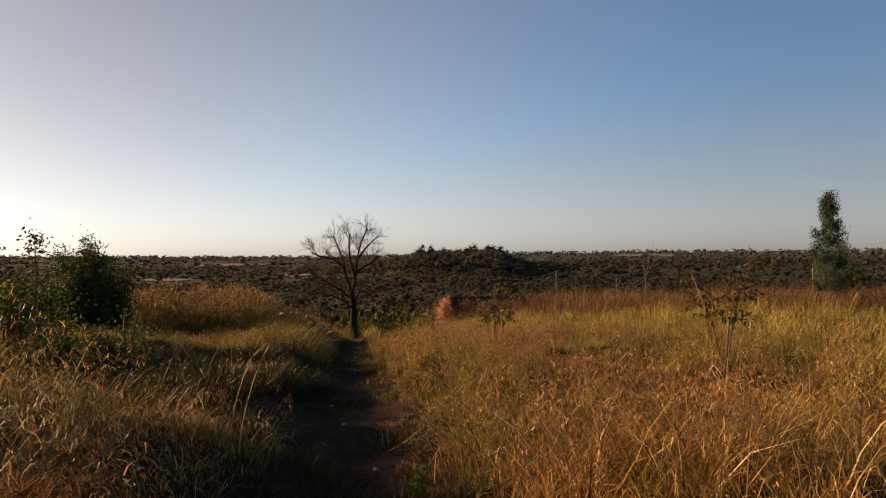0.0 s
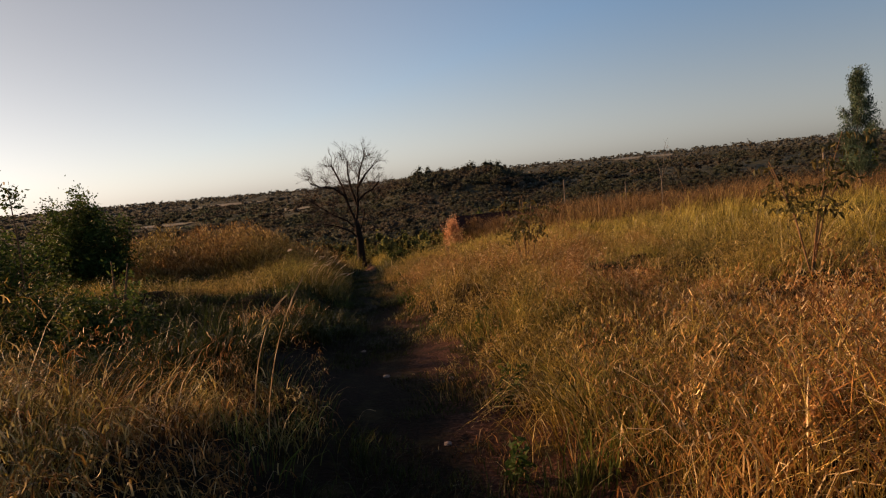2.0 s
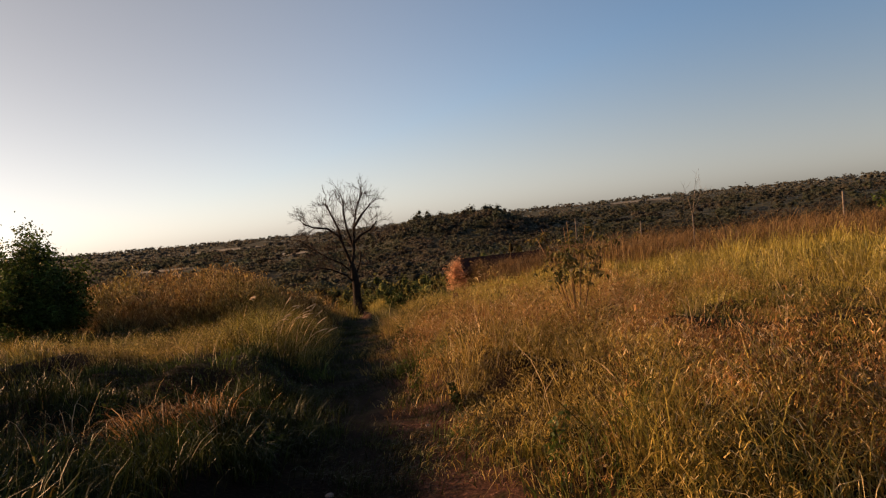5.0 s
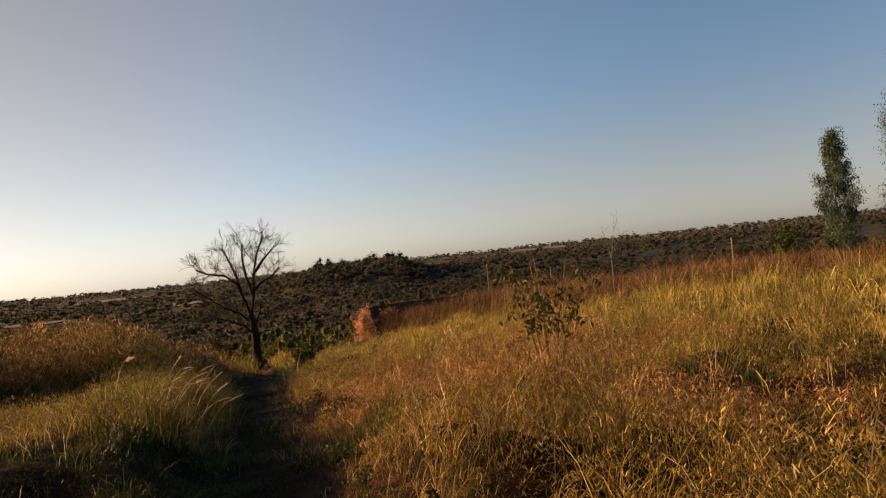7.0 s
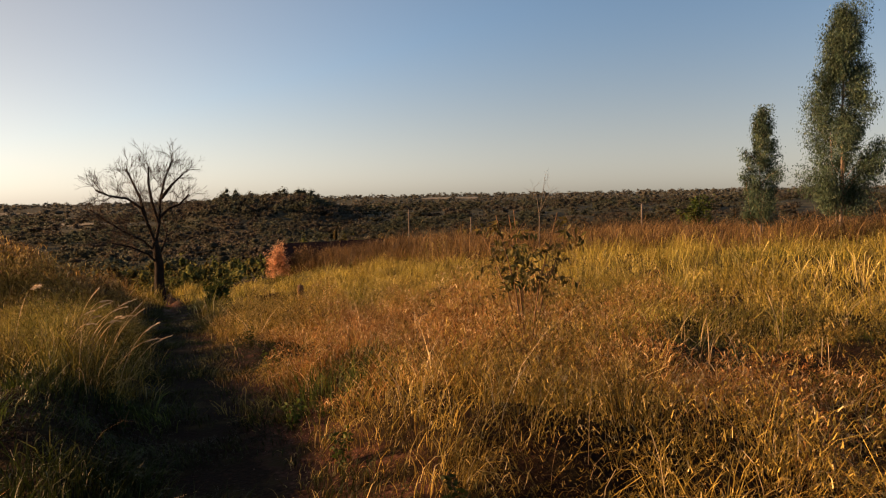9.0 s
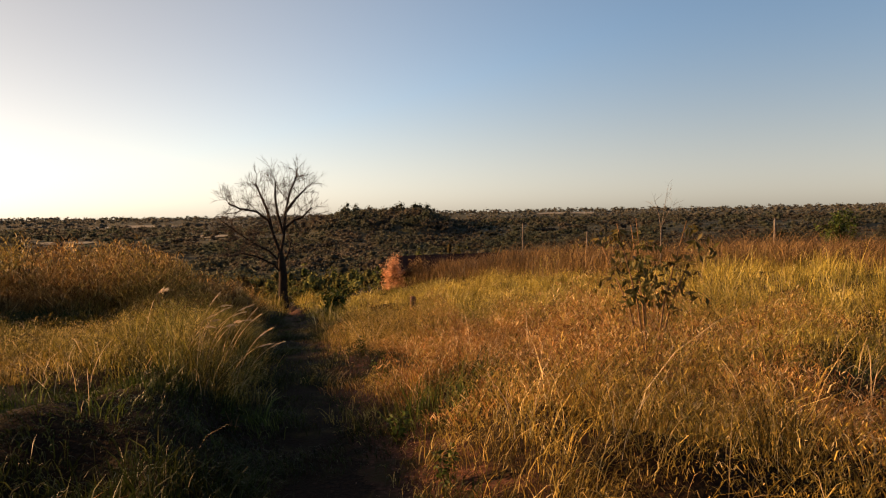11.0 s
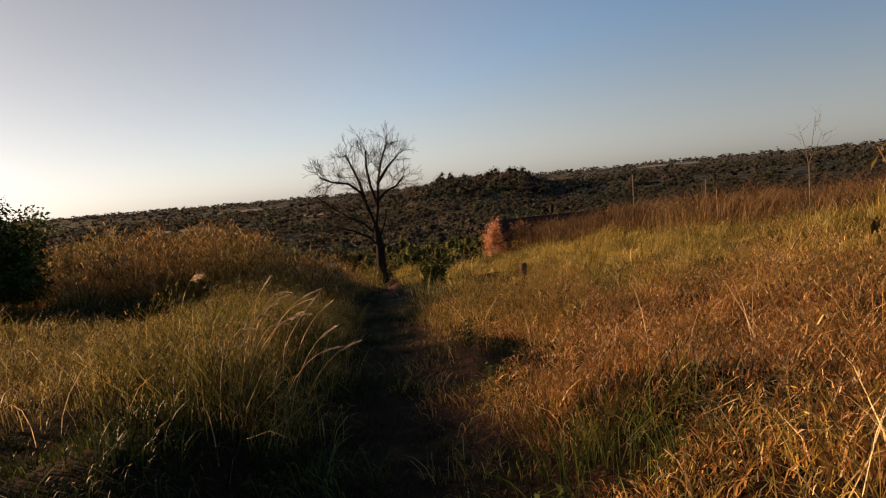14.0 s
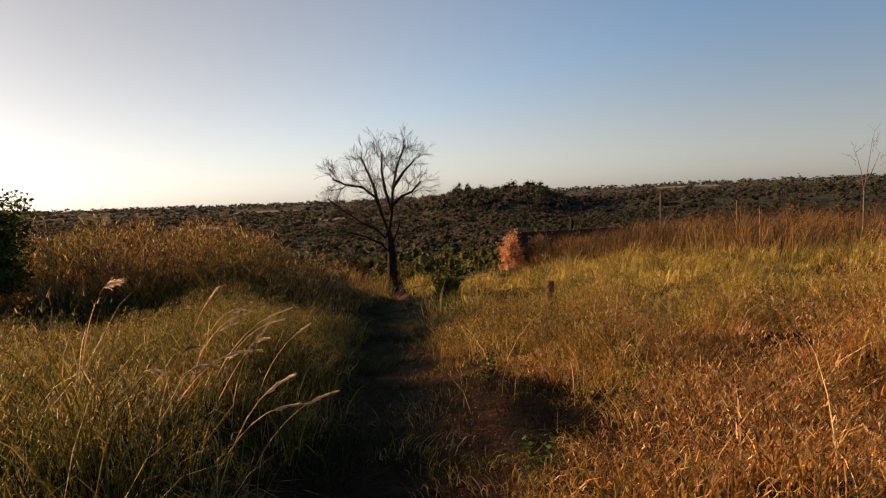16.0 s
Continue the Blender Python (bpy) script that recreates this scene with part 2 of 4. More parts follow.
def rough(name, dark, light, scale=3.0, bump=0.4, roughness=0.9):
    """Bark, brick dust, concrete: two noises for colour, one for relief."""
    m, nt, nd, ln = nodes_of(name)
    geo = nd("ShaderNodeNewGeometry")
    n1, n2 = nd("ShaderNodeTexNoise"), nd("ShaderNodeTexNoise")
    n1.inputs["Scale"].default_value, n1.inputs["Detail"].default_value = scale, 8
    n2.inputs["Scale"].default_value, n2.inputs["Detail"].default_value = scale * 9, 5
    ln(geo.outputs["Position"], n1.inputs["Vector"])
    ln(geo.outputs["Position"], n2.inputs["Vector"])
    add = nd("ShaderNodeMath")
    add.operation = "ADD"
    ln(n1.outputs["Fac"], add.inputs[0])
    ln(n2.outputs["Fac"], add.inputs[1])
    half = nd("ShaderNodeMath")
    half.operation = "MULTIPLY"
    half.inputs[1].default_value = 0.5
    ln(add.outputs[0], half.inputs[0])
    r = ramp(nd, [(0.35, dark), (0.65, light)])
    ln(half.outputs[0], r.inputs[0])
    b, bp, o = nd("ShaderNodeBsdfPrincipled"), nd("ShaderNodeBump"), nd("ShaderNodeOutputMaterial")
    bp.inputs["Strength"].default_value, bp.inputs["Distance"].default_value = bump, 0.02
    ln(n2.outputs["Fac"], bp.inputs["Height"])
    ln(bp.outputs[0], b.inputs["Normal"])
    b.inputs["Roughness"].default_value = roughness
    b.inputs["Specular IOR Level"].default_value = 0.12
    ln(r.outputs[0], b.inputs["Base Color"])
    ln(b.outputs[0], o.inputs[0])
    return m


GOLD = [(0.0, (0.035, 0.024, 0.006)), (0.5, (0.2, 0.14, 0.026)), (0.88, (0.43, 0.31, 0.07)), (1.0, (0.66, 0.52, 0.26))]
RUST = [(0.0, (0.03, 0.013, 0.006)), (0.55, (0.19, 0.082, 0.024)), (0.88, (0.40, 0.21, 0.065)), (1.0, (0.60, 0.45, 0.26))]
OLIVE = [(0.0, (0.02, 0.024, 0.005)), (0.55, (0.13, 0.125, 0.02)), (0.85, (0.28, 0.245, 0.05)), (1.0, (0.46, 0.38, 0.13))]
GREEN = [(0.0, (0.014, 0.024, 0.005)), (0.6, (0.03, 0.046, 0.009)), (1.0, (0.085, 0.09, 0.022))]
BRUSH = [(0.0, (0.03, 0.019, 0.01)), (0.5, (0.14, 0.085, 0.034)), (1.0, (0.32, 0.21, 0.09))]

m_gold = leafy("dry_golden_grass", GOLD, RUST, 0.3, 3.2, cut=(0.56, 0.72))
m_field = leafy("field_grass", [(0.0, (0.05, 0.038, 0.01)), (0.4, (0.27, 0.21, 0.038)), (0.85, (0.46, 0.37, 0.07)), (1.0, (0.66, 0.56, 0.26))], OLIVE, 0.3, 5.0, cut=(0.46, 0.66), clump=0.9)
m_left = leafy("bank_grass", RUST, [(0.0, (0.03, 0.028, 0.006)), (0.5, (0.2, 0.155, 0.03)), (1.0, (0.5, 0.4, 0.15))], 0.3, 1.6, cut=(0.4, 0.58))
m_olive = leafy("yellow_green_grass", OLIVE, GOLD, 0.35, 2.2, cut=(0.42, 0.62), uneven=(0.3, 1.4))
# dark greens: shade of hollows, bank and path is put into this colour
m_shade_green = leafy("green_grass", GREEN, [(0, (0.01, 0.015, 0.004)), (1, (0.035, 0.046, 0.011))], 0.25, 1.5, uneven=(0.3, 1.4))
m_fresh = leafy("fresh_grass", [(0.0, (0.025, 0.04, 0.008)), (0.6, (0.06, 0.085, 0.016)), (1.0, (0.15, 0.17, 0.04))], GREEN, 0.35, 1.0, cut=(0.5, 0.7))
m_brush = leafy("dry_brush", BRUSH, [(0.0, (0.04, 0.026, 0.012)), (1.0, (0.27, 0.165, 0.065))], 0.35, 5.0, clump=1.2, uneven=(0.35, 1.4))
m_cane = leafy("tall_grass", [(0.0, (0.07, 0.035, 0.013)), (0.5, (0.17, 0.092, 0.027)), (0.85, (0.34, 0.21, 0.07)), (1.0, (0.55, 0.42, 0.2))], [(0.0, (0.045, 0.04, 0.01)), (0.6, (0.14, 0.11, 0.024)), (1.0, (0.36, 0.28, 0.08))], 0.35, 3.0, cut=(0.42, 0.6))
m_leaf = leafy("bush_leaf", GREEN, [(0, (0.03, 0.05, 0.012)), (1, (0.06, 0.10, 0.02))], 0.3, 1.0, 0.65)
m_shoot = leafy("young_leaf", [(0, (0.035, 0.06, 0.012)), (1, (0.08, 0.12, 0.026))], [(0, (0.045, 0.07, 0.016)), (1, (0.1, 0.13, 0.03))], 0.4, 1.0, 0.6)
m_euca = leafy("eucalypt_leaf", [(0, (0.026, 0.048, 0.03)), (0.6, (0.055, 0.09, 0.055)), (1, (0.12, 0.16, 0.11))], [(0, (0.024, 0.044, 0.026)), (1, (0.064, 0.098, 0.058))], 0.35, 1.5, 0.45)
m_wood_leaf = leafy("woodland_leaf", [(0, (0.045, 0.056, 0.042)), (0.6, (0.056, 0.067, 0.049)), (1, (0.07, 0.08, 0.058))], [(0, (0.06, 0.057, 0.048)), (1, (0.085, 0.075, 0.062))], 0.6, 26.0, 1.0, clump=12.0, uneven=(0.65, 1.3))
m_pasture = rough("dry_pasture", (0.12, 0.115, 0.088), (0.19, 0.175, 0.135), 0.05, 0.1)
# grey lightened for distance haze, put straight into the leaf colour
m_ridge_leaf = leafy("hazed_ridge_leaf", [(0, (0.07, 0.078, 0.068)), (1, (0.09, 0.098, 0.084))], [(0, (0.078, 0.076, 0.066)), (1, (0.1, 0.096, 0.082))], 0.5, 60.0, 1.0, clump=20.0, uneven=(0.8, 1.2))
m_scrub = leafy("scrub_leaf", [(0, (0.05, 0.062, 0.02)), (0.7, (0.1, 0.11, 0.036)), (1, (0.16, 0.155, 0.06))], [(0, (0.045, 0.035, 0.016)), (1, (0.11, 0.085, 0.036))], 0.3, 6.0, 1.0)
m_weed = leafy("weed_leaf", [(0, (0.03, 0.033, 0.01)), (0.6, (0.075, 0.075, 0.02)), (1, (0.17, 0.14, 0.045))], [(0, (0.05, 0.04, 0.013)), (1, (0.15, 0.115, 0.035))], 0.35, 0.6, uneven=(0.6, 1.2))
m_straw = leafy("fallen_straw", [(0, (0.16, 0.06, 0.03)), (1, (0.45, 0.26, 0.15))], [(0, (0.2, 0.08, 0.04)), (1, (0.5, 0.32, 0.2))], 0.25, 1.0)
m_pale = leafy("pale_straw", [(0, (0.35, 0.24, 0.11)), (1, (0.62, 0.5, 0.32))], [(0, (0.4, 0.28, 0.14)), (1, (0.6, 0.48, 0.3))], 0.4, 1.0)
m_curl = leafy("curled_leaf", [(0, (0.09, 0.034, 0.012)), (0.6, (0.28, 0.13, 0.036)), (0.85, (0.5, 0.28, 0.1)), (1, (0.78, 0.62, 0.36))], [(0, (0.14, 0.06, 0.018)), (0.8, (0.42, 0.24, 0.07)), (1, (0.75, 0.6, 0.34))], 0.35, 1.2)
m_plume = leafy("seed_plume", [(0, (0.45, 0.36, 0.24)), (1, (0.68, 0.58, 0.44))], [(0, (0.45, 0.36, 0.24)), (1, (0.68, 0.58, 0.44))], 0.5, 1.0)
m_orange = leafy("dead_orange_leaf", [(0, (0.16, 0.075, 0.035)), (0.4, (0.56, 0.3, 0.15)), (1, (0.78, 0.56, 0.36))], [(0, (0.16, 0.055, 0.022)), (1, (0.62, 0.32, 0.14))], 0.3, 1.0)
m_bark = rough("grey_bark", (0.007, 0.005, 0.004), (0.024, 0.017, 0.012), 2.5)
m_twig = rough("dead_twig", (0.025, 0.018, 0.014), (0.075, 0.055, 0.042), 3.0)
m_euca_bark = rough("pale_bark", (0.1, 0.075, 0.055), (0.25, 0.2, 0.155), 2.0)
m_stem = rough("brown_stem", (0.06, 0.035, 0.02), (0.2, 0.12, 0.06), 6.0)
m_post = rough("weathered_post", (0.07, 0.058, 0.045), (0.2, 0.17, 0.14), 4.0)
m_stump = rough("dark_wood", (0.035, 0.022, 0.015), (0.12, 0.07, 0.045), 5.0)
m_clay = rough("orange_clay_wall", (0.05, 0.018, 0.01), (0.16, 0.055, 0.025), 3.0)
m_roof = rough("dark_roof", (0.016, 0.008, 0.006), (0.05, 0.02, 0.014), 3.0)
m_pebble = rough("pale_stone", (0.16, 0.11, 0.085), (0.34, 0.26, 0.21), 12.0)


def ground_material():
    m, nt, nd, ln = nodes_of("ground")
    geo = nd("ShaderNodeNewGeometry")
    sep = nd("ShaderNodeSeparateXYZ")
    ln(geo.outputs["Position"], sep.inputs[0])

    def tex(scale, detail=6):
        t = nd("ShaderNodeTexNoise")
        t.inputs["Scale"].default_value, t.inputs["Detail"].default_value = scale, detail
        ln(geo.outputs["Position"], t.inputs["Vector"])
        return t

    def blend(fac, a, b):
        x = nd("ShaderNodeMix")
        x.data_type = "RGBA"
        ln(fac, x.inputs[0])
        ln(a, x.inputs[6])
        ln(b, x.inputs[7])
        return x.outputs[2]

    def span(value, lo, hi):
        r = nd("ShaderNodeMapRange")
        r.inputs[1].default_value, r.inputs[2].default_value = lo, hi
        ln(value, r.inputs[0])
        return r.outputs[0]

    fine, mid, wide, huge = tex(28), tex(3.5), tex(0.25), tex(0.006, 3)
    # dark humus, deepened further so its colour holds the path's shade
    shade_humus = ramp(nd, [(0.35, (0.007, 0.004, 0.003)), (0.55, (0.012, 0.007, 0.004)), (0.75, (0.035, 0.017, 0.011))])
    ln(fine.outputs["Fac"], shade_humus.inputs[0])
    clay = ramp(nd, [(0.3, (0.022, 0.011, 0.007)), (0.55, (0.06, 0.029, 0.019)), (0.75, (0.15, 0.075, 0.052))])
    ln(fine.outputs["Fac"], clay.inputs[0])
    across, ragged = nd("ShaderNodeMath"), nd("ShaderNodeMath")
    across.operation, across.inputs[1].default_value = "MULTIPLY_ADD", 0.022
    ln(sep.outputs["Y"], across.inputs[0])
    ln(sep.outputs["X"], across.inputs[2])
    ragged.operation, ragged.inputs[1].default_value = "MULTIPLY_ADD", 1.1
    ln(mid.outputs["Fac"], ragged.inputs[0])
    ln(across.outputs[0], ragged.inputs[2])
    earth = nd("ShaderNodeMix")
    earth.data_type = "RGBA"
    strip = nd("ShaderNodeMath")
    strip.operation = "MULTIPLY"
    ln(span(ragged.outputs[0], 1.35, 1.6), strip.inputs[0])
    ln(span(ragged.outputs[0], 2.35, 2.05), strip.inputs[1])
    ln(strip.outputs[0], earth.inputs[0])
    ln(shade_humus.outputs[0], earth.inputs[6])
    ln(clay.outputs[0], earth.inputs[7])
    # turf colour lowered to near black, shade on the ground included
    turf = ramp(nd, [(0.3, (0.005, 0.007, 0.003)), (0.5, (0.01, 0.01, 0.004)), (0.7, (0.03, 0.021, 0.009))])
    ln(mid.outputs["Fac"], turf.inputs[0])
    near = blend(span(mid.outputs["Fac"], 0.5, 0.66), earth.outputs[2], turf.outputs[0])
    woods = ramp(nd, [(0.35, (0.035, 0.04, 0.028)), (0.65, (0.06, 0.062, 0.045))])
    ln(wide.outputs["Fac"], woods.inputs[0])
    field = ramp(nd, [(0.3, (0.13, 0.105, 0.065)), (0.7, (0.22, 0.18, 0.11))])
    ln(wide.outputs["Fac"], field.inputs[0])
    open_fac = nd("ShaderNodeMath")
    open_fac.operation = "MULTIPLY"
    ln(span(huge.outputs["Fac"], 0.64, 0.655), open_fac.inputs[0])
    ln(span(sep.outputs["Y"], 430, 480), open_fac.inputs[1])
    far = blend(open_fac.outputs[0], woods.outputs[0], field.outputs[0])
    col = blend(span(sep.outputs["Y"], 95, 130), near, far)
    b, bp, o = nd("ShaderNodeBsdfPrincipled"), nd("ShaderNodeBump"), nd("ShaderNodeOutputMaterial")
    bp.inputs["Strength"].default_value, bp.inputs["Distance"].default_value = 0.7, 0.03
    ln(fine.outputs["Fac"], bp.inputs["Height"])
    ln(bp.outputs[0], b.inputs["Normal"])
    b.inputs["Roughness"].default_value = 0.95
    b.inputs["Specular IOR Level"].default_value = 0.05
    ln(col, b.inputs["Base Color"])
    ln(b.outputs[0], o.inputs[0])
    return m


# ---- the ground ----
def spread(lo, hi, stepsize, end, grow=1.13):
    mid = np.arange(lo, hi + 1e-6, stepsize)
    up, down, s = [], [], stepsize
    a, b = hi, lo
    while a < end or b > -end:
        s *= grow
        a, b = a + s, b - s
        up.append(min(a, end))
        down.append(max(b, -end))
    return np.unique(np.r_[mid, up, down])


gx, gy = spread(-4, 6, 0.16, 4600), spread(-2, 46, 0.2, 4600, 1.07)
GX, GY = np.meshgrid(gx, gy, indexing="ij")
gv = np.stack([GX, GY, height(GX, GY)], -1).reshape(-1, 3)
gi, gj = np.meshgrid(np.arange(len(gx) - 1), np.arange(len(gy) - 1), indexing="ij")
gq = np.stack([gi * len(gy) + gj, (gi + 1) * len(gy) + gj, (gi + 1) * len(gy) + gj + 1, gi * len(gy) + gj + 1], -1).reshape(-1, 4)
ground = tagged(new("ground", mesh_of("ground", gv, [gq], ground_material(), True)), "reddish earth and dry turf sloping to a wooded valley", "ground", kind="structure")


# ---- grass ----
def tufts(x0, x1, y0, y1, per_m2, keep=None):
    """Middles of tufts, scattered over a stretch of ground."""
    n = int((x1 - x0) * (y1 - y0) * per_m2)
    cx, cy = rng.uniform(x0, x1, n), rng.uniform(y0, y1, n)
    if keep is not None:
        ok = keep(cx, cy)
        cx, cy = cx[ok], cy[ok]
    return cx, cy


def sward(name, cx, cy, each, spread_m, tall, wide, material, label, levels=3, splay=0.5, droop=(0.02, 0.35), wind=(0.10, -0.04), mat=0.7):
    """A stretch of grass as one mesh; tall: metres, one for each tuft."""
    stay = (np.hypot((cx + 0.25) / 1.0, (cy - 9.2) / 1.7) > 1) | (tall < 0.2)
    cx, cy, tall = cx[stay], cy[stay], tall[stay]
    n = len(cx)
    if not n:
        return None
    k = np.repeat(np.arange(n), each)
    o = rng.normal(0, spread_m, (len(k), 2))
    x, y = cx[k] + o[:, 0], cy[k] + o[:, 1]
    root = np.stack([x, y, height(x, y) - 0.02], 1)
    t = tall[k] * rng.uniform(0.45, 1.12, len(k))
    lean = (o / spread_m * 0.35 + rng.normal(0, 0.45, o.shape)) * (t * splay)[:, None] * 0.6 + np.array(wind) * t[:, None]
    swirl = vnoise(cx, cy, 2.3, 81)[k] * 4 * np.pi + rng.normal(0, 0.5, len(k))
    lodged = mat * np.clip(vnoise(cx, cy, 1.4, 82)[k] * 1.9 - 0.55, 0, 1)
    lean = lean + np.stack([np.cos(swirl), np.sin(swirl)], 1) * (lodged * t)[:, None]
    lean = lean * np.minimum(1, 0.75 * t / (np.linalg.norm(lean, axis=1) + 1e-6))[:, None]
    w = wide * rng.uniform(0.5, 1.4, len(k))
    sag = np.clip(rng.uniform(*droop, len(k)) + 0.45 * lodged, 0, 0.97)
    v, q, f = blades(root, t, w, lean, sag, levels)
    ob = new(name, mesh_of(name, v, [q, f], material))
    return tagged(ob, label, "grass", kind="stuff")


def mound(x, y):
    return vnoise(x, y, 1.35, 97) * 0.72 + vnoise(x, y, 0.5, 98) * 0.28


def off_path(x, y):
    return np.abs(x - track_x(y)) - track_half(y) + (vnoise(x, y, 1.1, 95) - 0.4) * 0.42 + (vnoise(x, y, 0.45, 96) - 0.5) * 0.2


def right_tall(x, y):
    hi = 0.2 + 0.34 * vnoise(x, y, 2.6, 21) + 0.75 * vnoise(x, y, 0.95, 22) ** 1.6
    return (0.2 + 1.15 * step(0.3, 0.68, mound(x, y))) * hi * np.clip(0.55 + off_path(x, y) * 0.5, 0.5, 1.0)


def left_tall(x, y):
    bank = 0.42 + 0.3 * (1 - step(7, 10, y)) + 0.42 * vnoise(x, y, 2.0, 23) + 0.45 * vnoise(x, y, 0.8, 24) ** 1.5
    low = 0.14 + 0.35 * vnoise(x, y, 2.5, 25) + 0.45 * vnoise(x, y, 0.9, 26) ** 2
    s = step(12, 16, y) * (1 - np.exp(-((x + 1.2) / 0.9) ** 2 - ((y - 20.0) / 2.6) ** 2))
    s = s * (1 - 0.85 * np.exp(-(off_path(x, y) / 1.3) ** 2) * step(17, 20, y))
    return (0.5 + 0.8 * step(0.3, 0.66, mound(x + 40, y))) * (bank * (1 - s) + low * s) * np.clip(0.6 + off_path(x, y) * 0.55, 0.4, 1.0)


def beside(side, lo, hi):
    def keep(x, y):
        d = off_path(x, y)
        return (np.sign(x - track_x(y)) == side) & (d > lo) & (d < hi)
    return keep


# right of the path, nearest first
def patchy(keep, seed, cut):
    return lambda x, y: keep(x, y) & (vnoise(x, y, 0.55, seed) * 0.6 + vnoise(x, y, 1.5, seed + 1) * 0.4 > cut * rng.random(len(x)))


def hollow(x, y):
    """Where the grass stands; elsewhere are dark hollows."""
    return mound(x, y) > 0.34


def in_view(x, y):
    """The stretch the walk looks over; elsewhere the grass thins out."""
    return (y > np.abs(x) * np.where(x > 0, 0.62, 1.05) + np.where(x > 0, 2.0, -3.5)) | (rng.random(len(x)) < 0.25)


def both(*tests):
    def keep(x, y):
        ok = np.ones(len(x), bool)
        for t in tests:
            ok &= t(x, y)
        return ok
    return keep


cx, cy = tufts(0, 6, 0, 30, 27, both(patchy(beside(1, -0.05, 4.0), 61, 0.8), lambda x, y: hollow(x, y) | (off_path(x, y) < 0.3)))
sward("dry_grass", cx, cy, 20, 0.11, right_tall(cx, cy) * 1.05, 0.006, m_gold, "dry golden knee-high grass beside the dirt path", 4, splay=1.7, droop=(0.15, 0.95), wind=(0.05, -0.05), mat=0.9)
cx, cy = tufts(3, 13, -2, 44, 13.5, both(patchy(beside(1, 3.6, 11), 63, 0.7), lambda x, y: hollow(x, y) | (x + 0.4 * y > 13), in_view))
sward("dry_grass", cx, cy, 20, 0.15, np.maximum(right_tall(cx, cy) * 1.15, 0.32 * step(9, 16, cx + 0.4 * cy)), 0.010, m_field, "dry golden knee-high grass in the open field", 3, splay=1.5, droop=(0.15, 0.95), wind=(0.05, -0.05), mat=0.9)
cx, cy = tufts(9, 42, -4, 66, 4.2, both(beside(1, 9.5, 42), in_view))
sward("dry_grass", cx, cy, 21, 0.26, np.maximum(right_tall(cx, cy) * 1.2, 0.38 + 0.2 * rng.random(len(cx))), 0.013, m_field, "dry golden grass across the upper field", 2, splay=1.3, droop=(0.05, 0.6))
cx, cy = tufts(1, 12, 30, 66, 6, beside(1, 0.1, 12))
sward("dry_grass", cx, cy, 14, 0.2, np.maximum(right_tall(cx, cy) * 1.15, 0.35 + 0.2 * rng.random(len(cx))), 0.02, m_field, "dry golden grass on the lower slope", 2, splay=1.3, droop=(0.05, 0.6))
cx, cy = tufts(1, 12, 0, 34, 12, both(beside(1, 0.1, 11), in_view, hollow, lambda x, y: vnoise(x, y, 2.0, 86) > 0.6))
sward("olive_grass", cx, cy, 18, 0.12, right_tall(cx, cy) * 1.1, 0.010, m_olive, "yellow-green grass among the dry growth", 3, splay=1.3, droop=(0.1, 0.85), wind=(0.05, -0.05), mat=0.7)
# low undergrowth whose dark green carries the shade of the hollows
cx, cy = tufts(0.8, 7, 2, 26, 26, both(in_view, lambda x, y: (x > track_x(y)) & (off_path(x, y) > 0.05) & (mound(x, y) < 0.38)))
sward("shade_toned_grass", cx, cy, 12, 0.12, 0.12 + 0.16 * rng.random(len(cx)), 0.009, m_shade_green, "low undergrowth between the dry tufts, dark green for the hollows' shade", 2, splay=1.2, droop=(0.05, 0.8))
# curled rust-coloured leaf tufts
cx, cy = tufts(1.0, 7, 1, 28, 17, both(in_view, hollow, lambda x, y: (off_path(x, y) > 0.15) & (vnoise(x, y, 2.2, 71) > 0.56) & (x > 0)))
sward("curled_grass", cx, cy, 20, 0.15, right_tall(cx, cy) * 0.9, 0.012, m_curl, "curled rust-coloured dead grass leaves", 4, splay=1.6, droop=(0.4, 0.97), wind=(0.05, -0.08))
cx, cy = tufts(-4.5, -0.3, 1, 16, 14, lambda x, y: (off_path(x, y) > 0.25) & (vnoise(x, y, 1.8, 73) > 0.5) & ((y < 7.4) | (np.hypot(x + 2.9, y - 12.4) < 0.7)))
sward("curled_grass", cx, cy, 18, 0.15, left_tall(cx, cy) * 0.65, 0.013, m_curl, "curled rust-coloured dead grass on the bank", 4, splay=1.6, droop=(0.4, 0.97), wind=(0.05, -0.08))
cx, cy = tufts(-1.75, -0.95, 11.9, 12.8, 55)
sward("curled_grass", cx, cy, 22, 0.13, 0.4 + 0.3 * rng.random(len(cx)), 0.009, m_curl, "rust-coloured clump of curled dead grass beside the path", 4, splay=1.3, droop=(0.3, 0.95), wind=(0.05, -0.08))
# left of the path
# between these bounds the bank's shade is put in by darker grass colour
rusty = lambda x, y: (vnoise(x, y, 2.4, 85) - 0.5) * 2.5 + y < 7.8
lush = lambda x, y: (vnoise(x, y, 2.4, 85) - 0.5) * 2.4 + y > 17.3 + 0.9 * step(-1.6, -0.3, x)
margin = lambda x, y: off_path(x, y) > 0.34 * (1 - step(9, 12, y))
bank = both(patchy(beside(-1, 0.02, 4.0), 65, 0.9), in_view, margin)
cx, cy = tufts(-6, 0.6, 0, 14, 60, both(bank, rusty))
sward("bank_grass", cx, cy, 20, 0.11, left_tall(cx, cy) * 0.72, 0.0075, m_left, "rust and olive grass on the bank beside the path", 3, splay=1.4, droop=(0.1, 0.9), wind=(0.05, -0.05), mat=0.8)
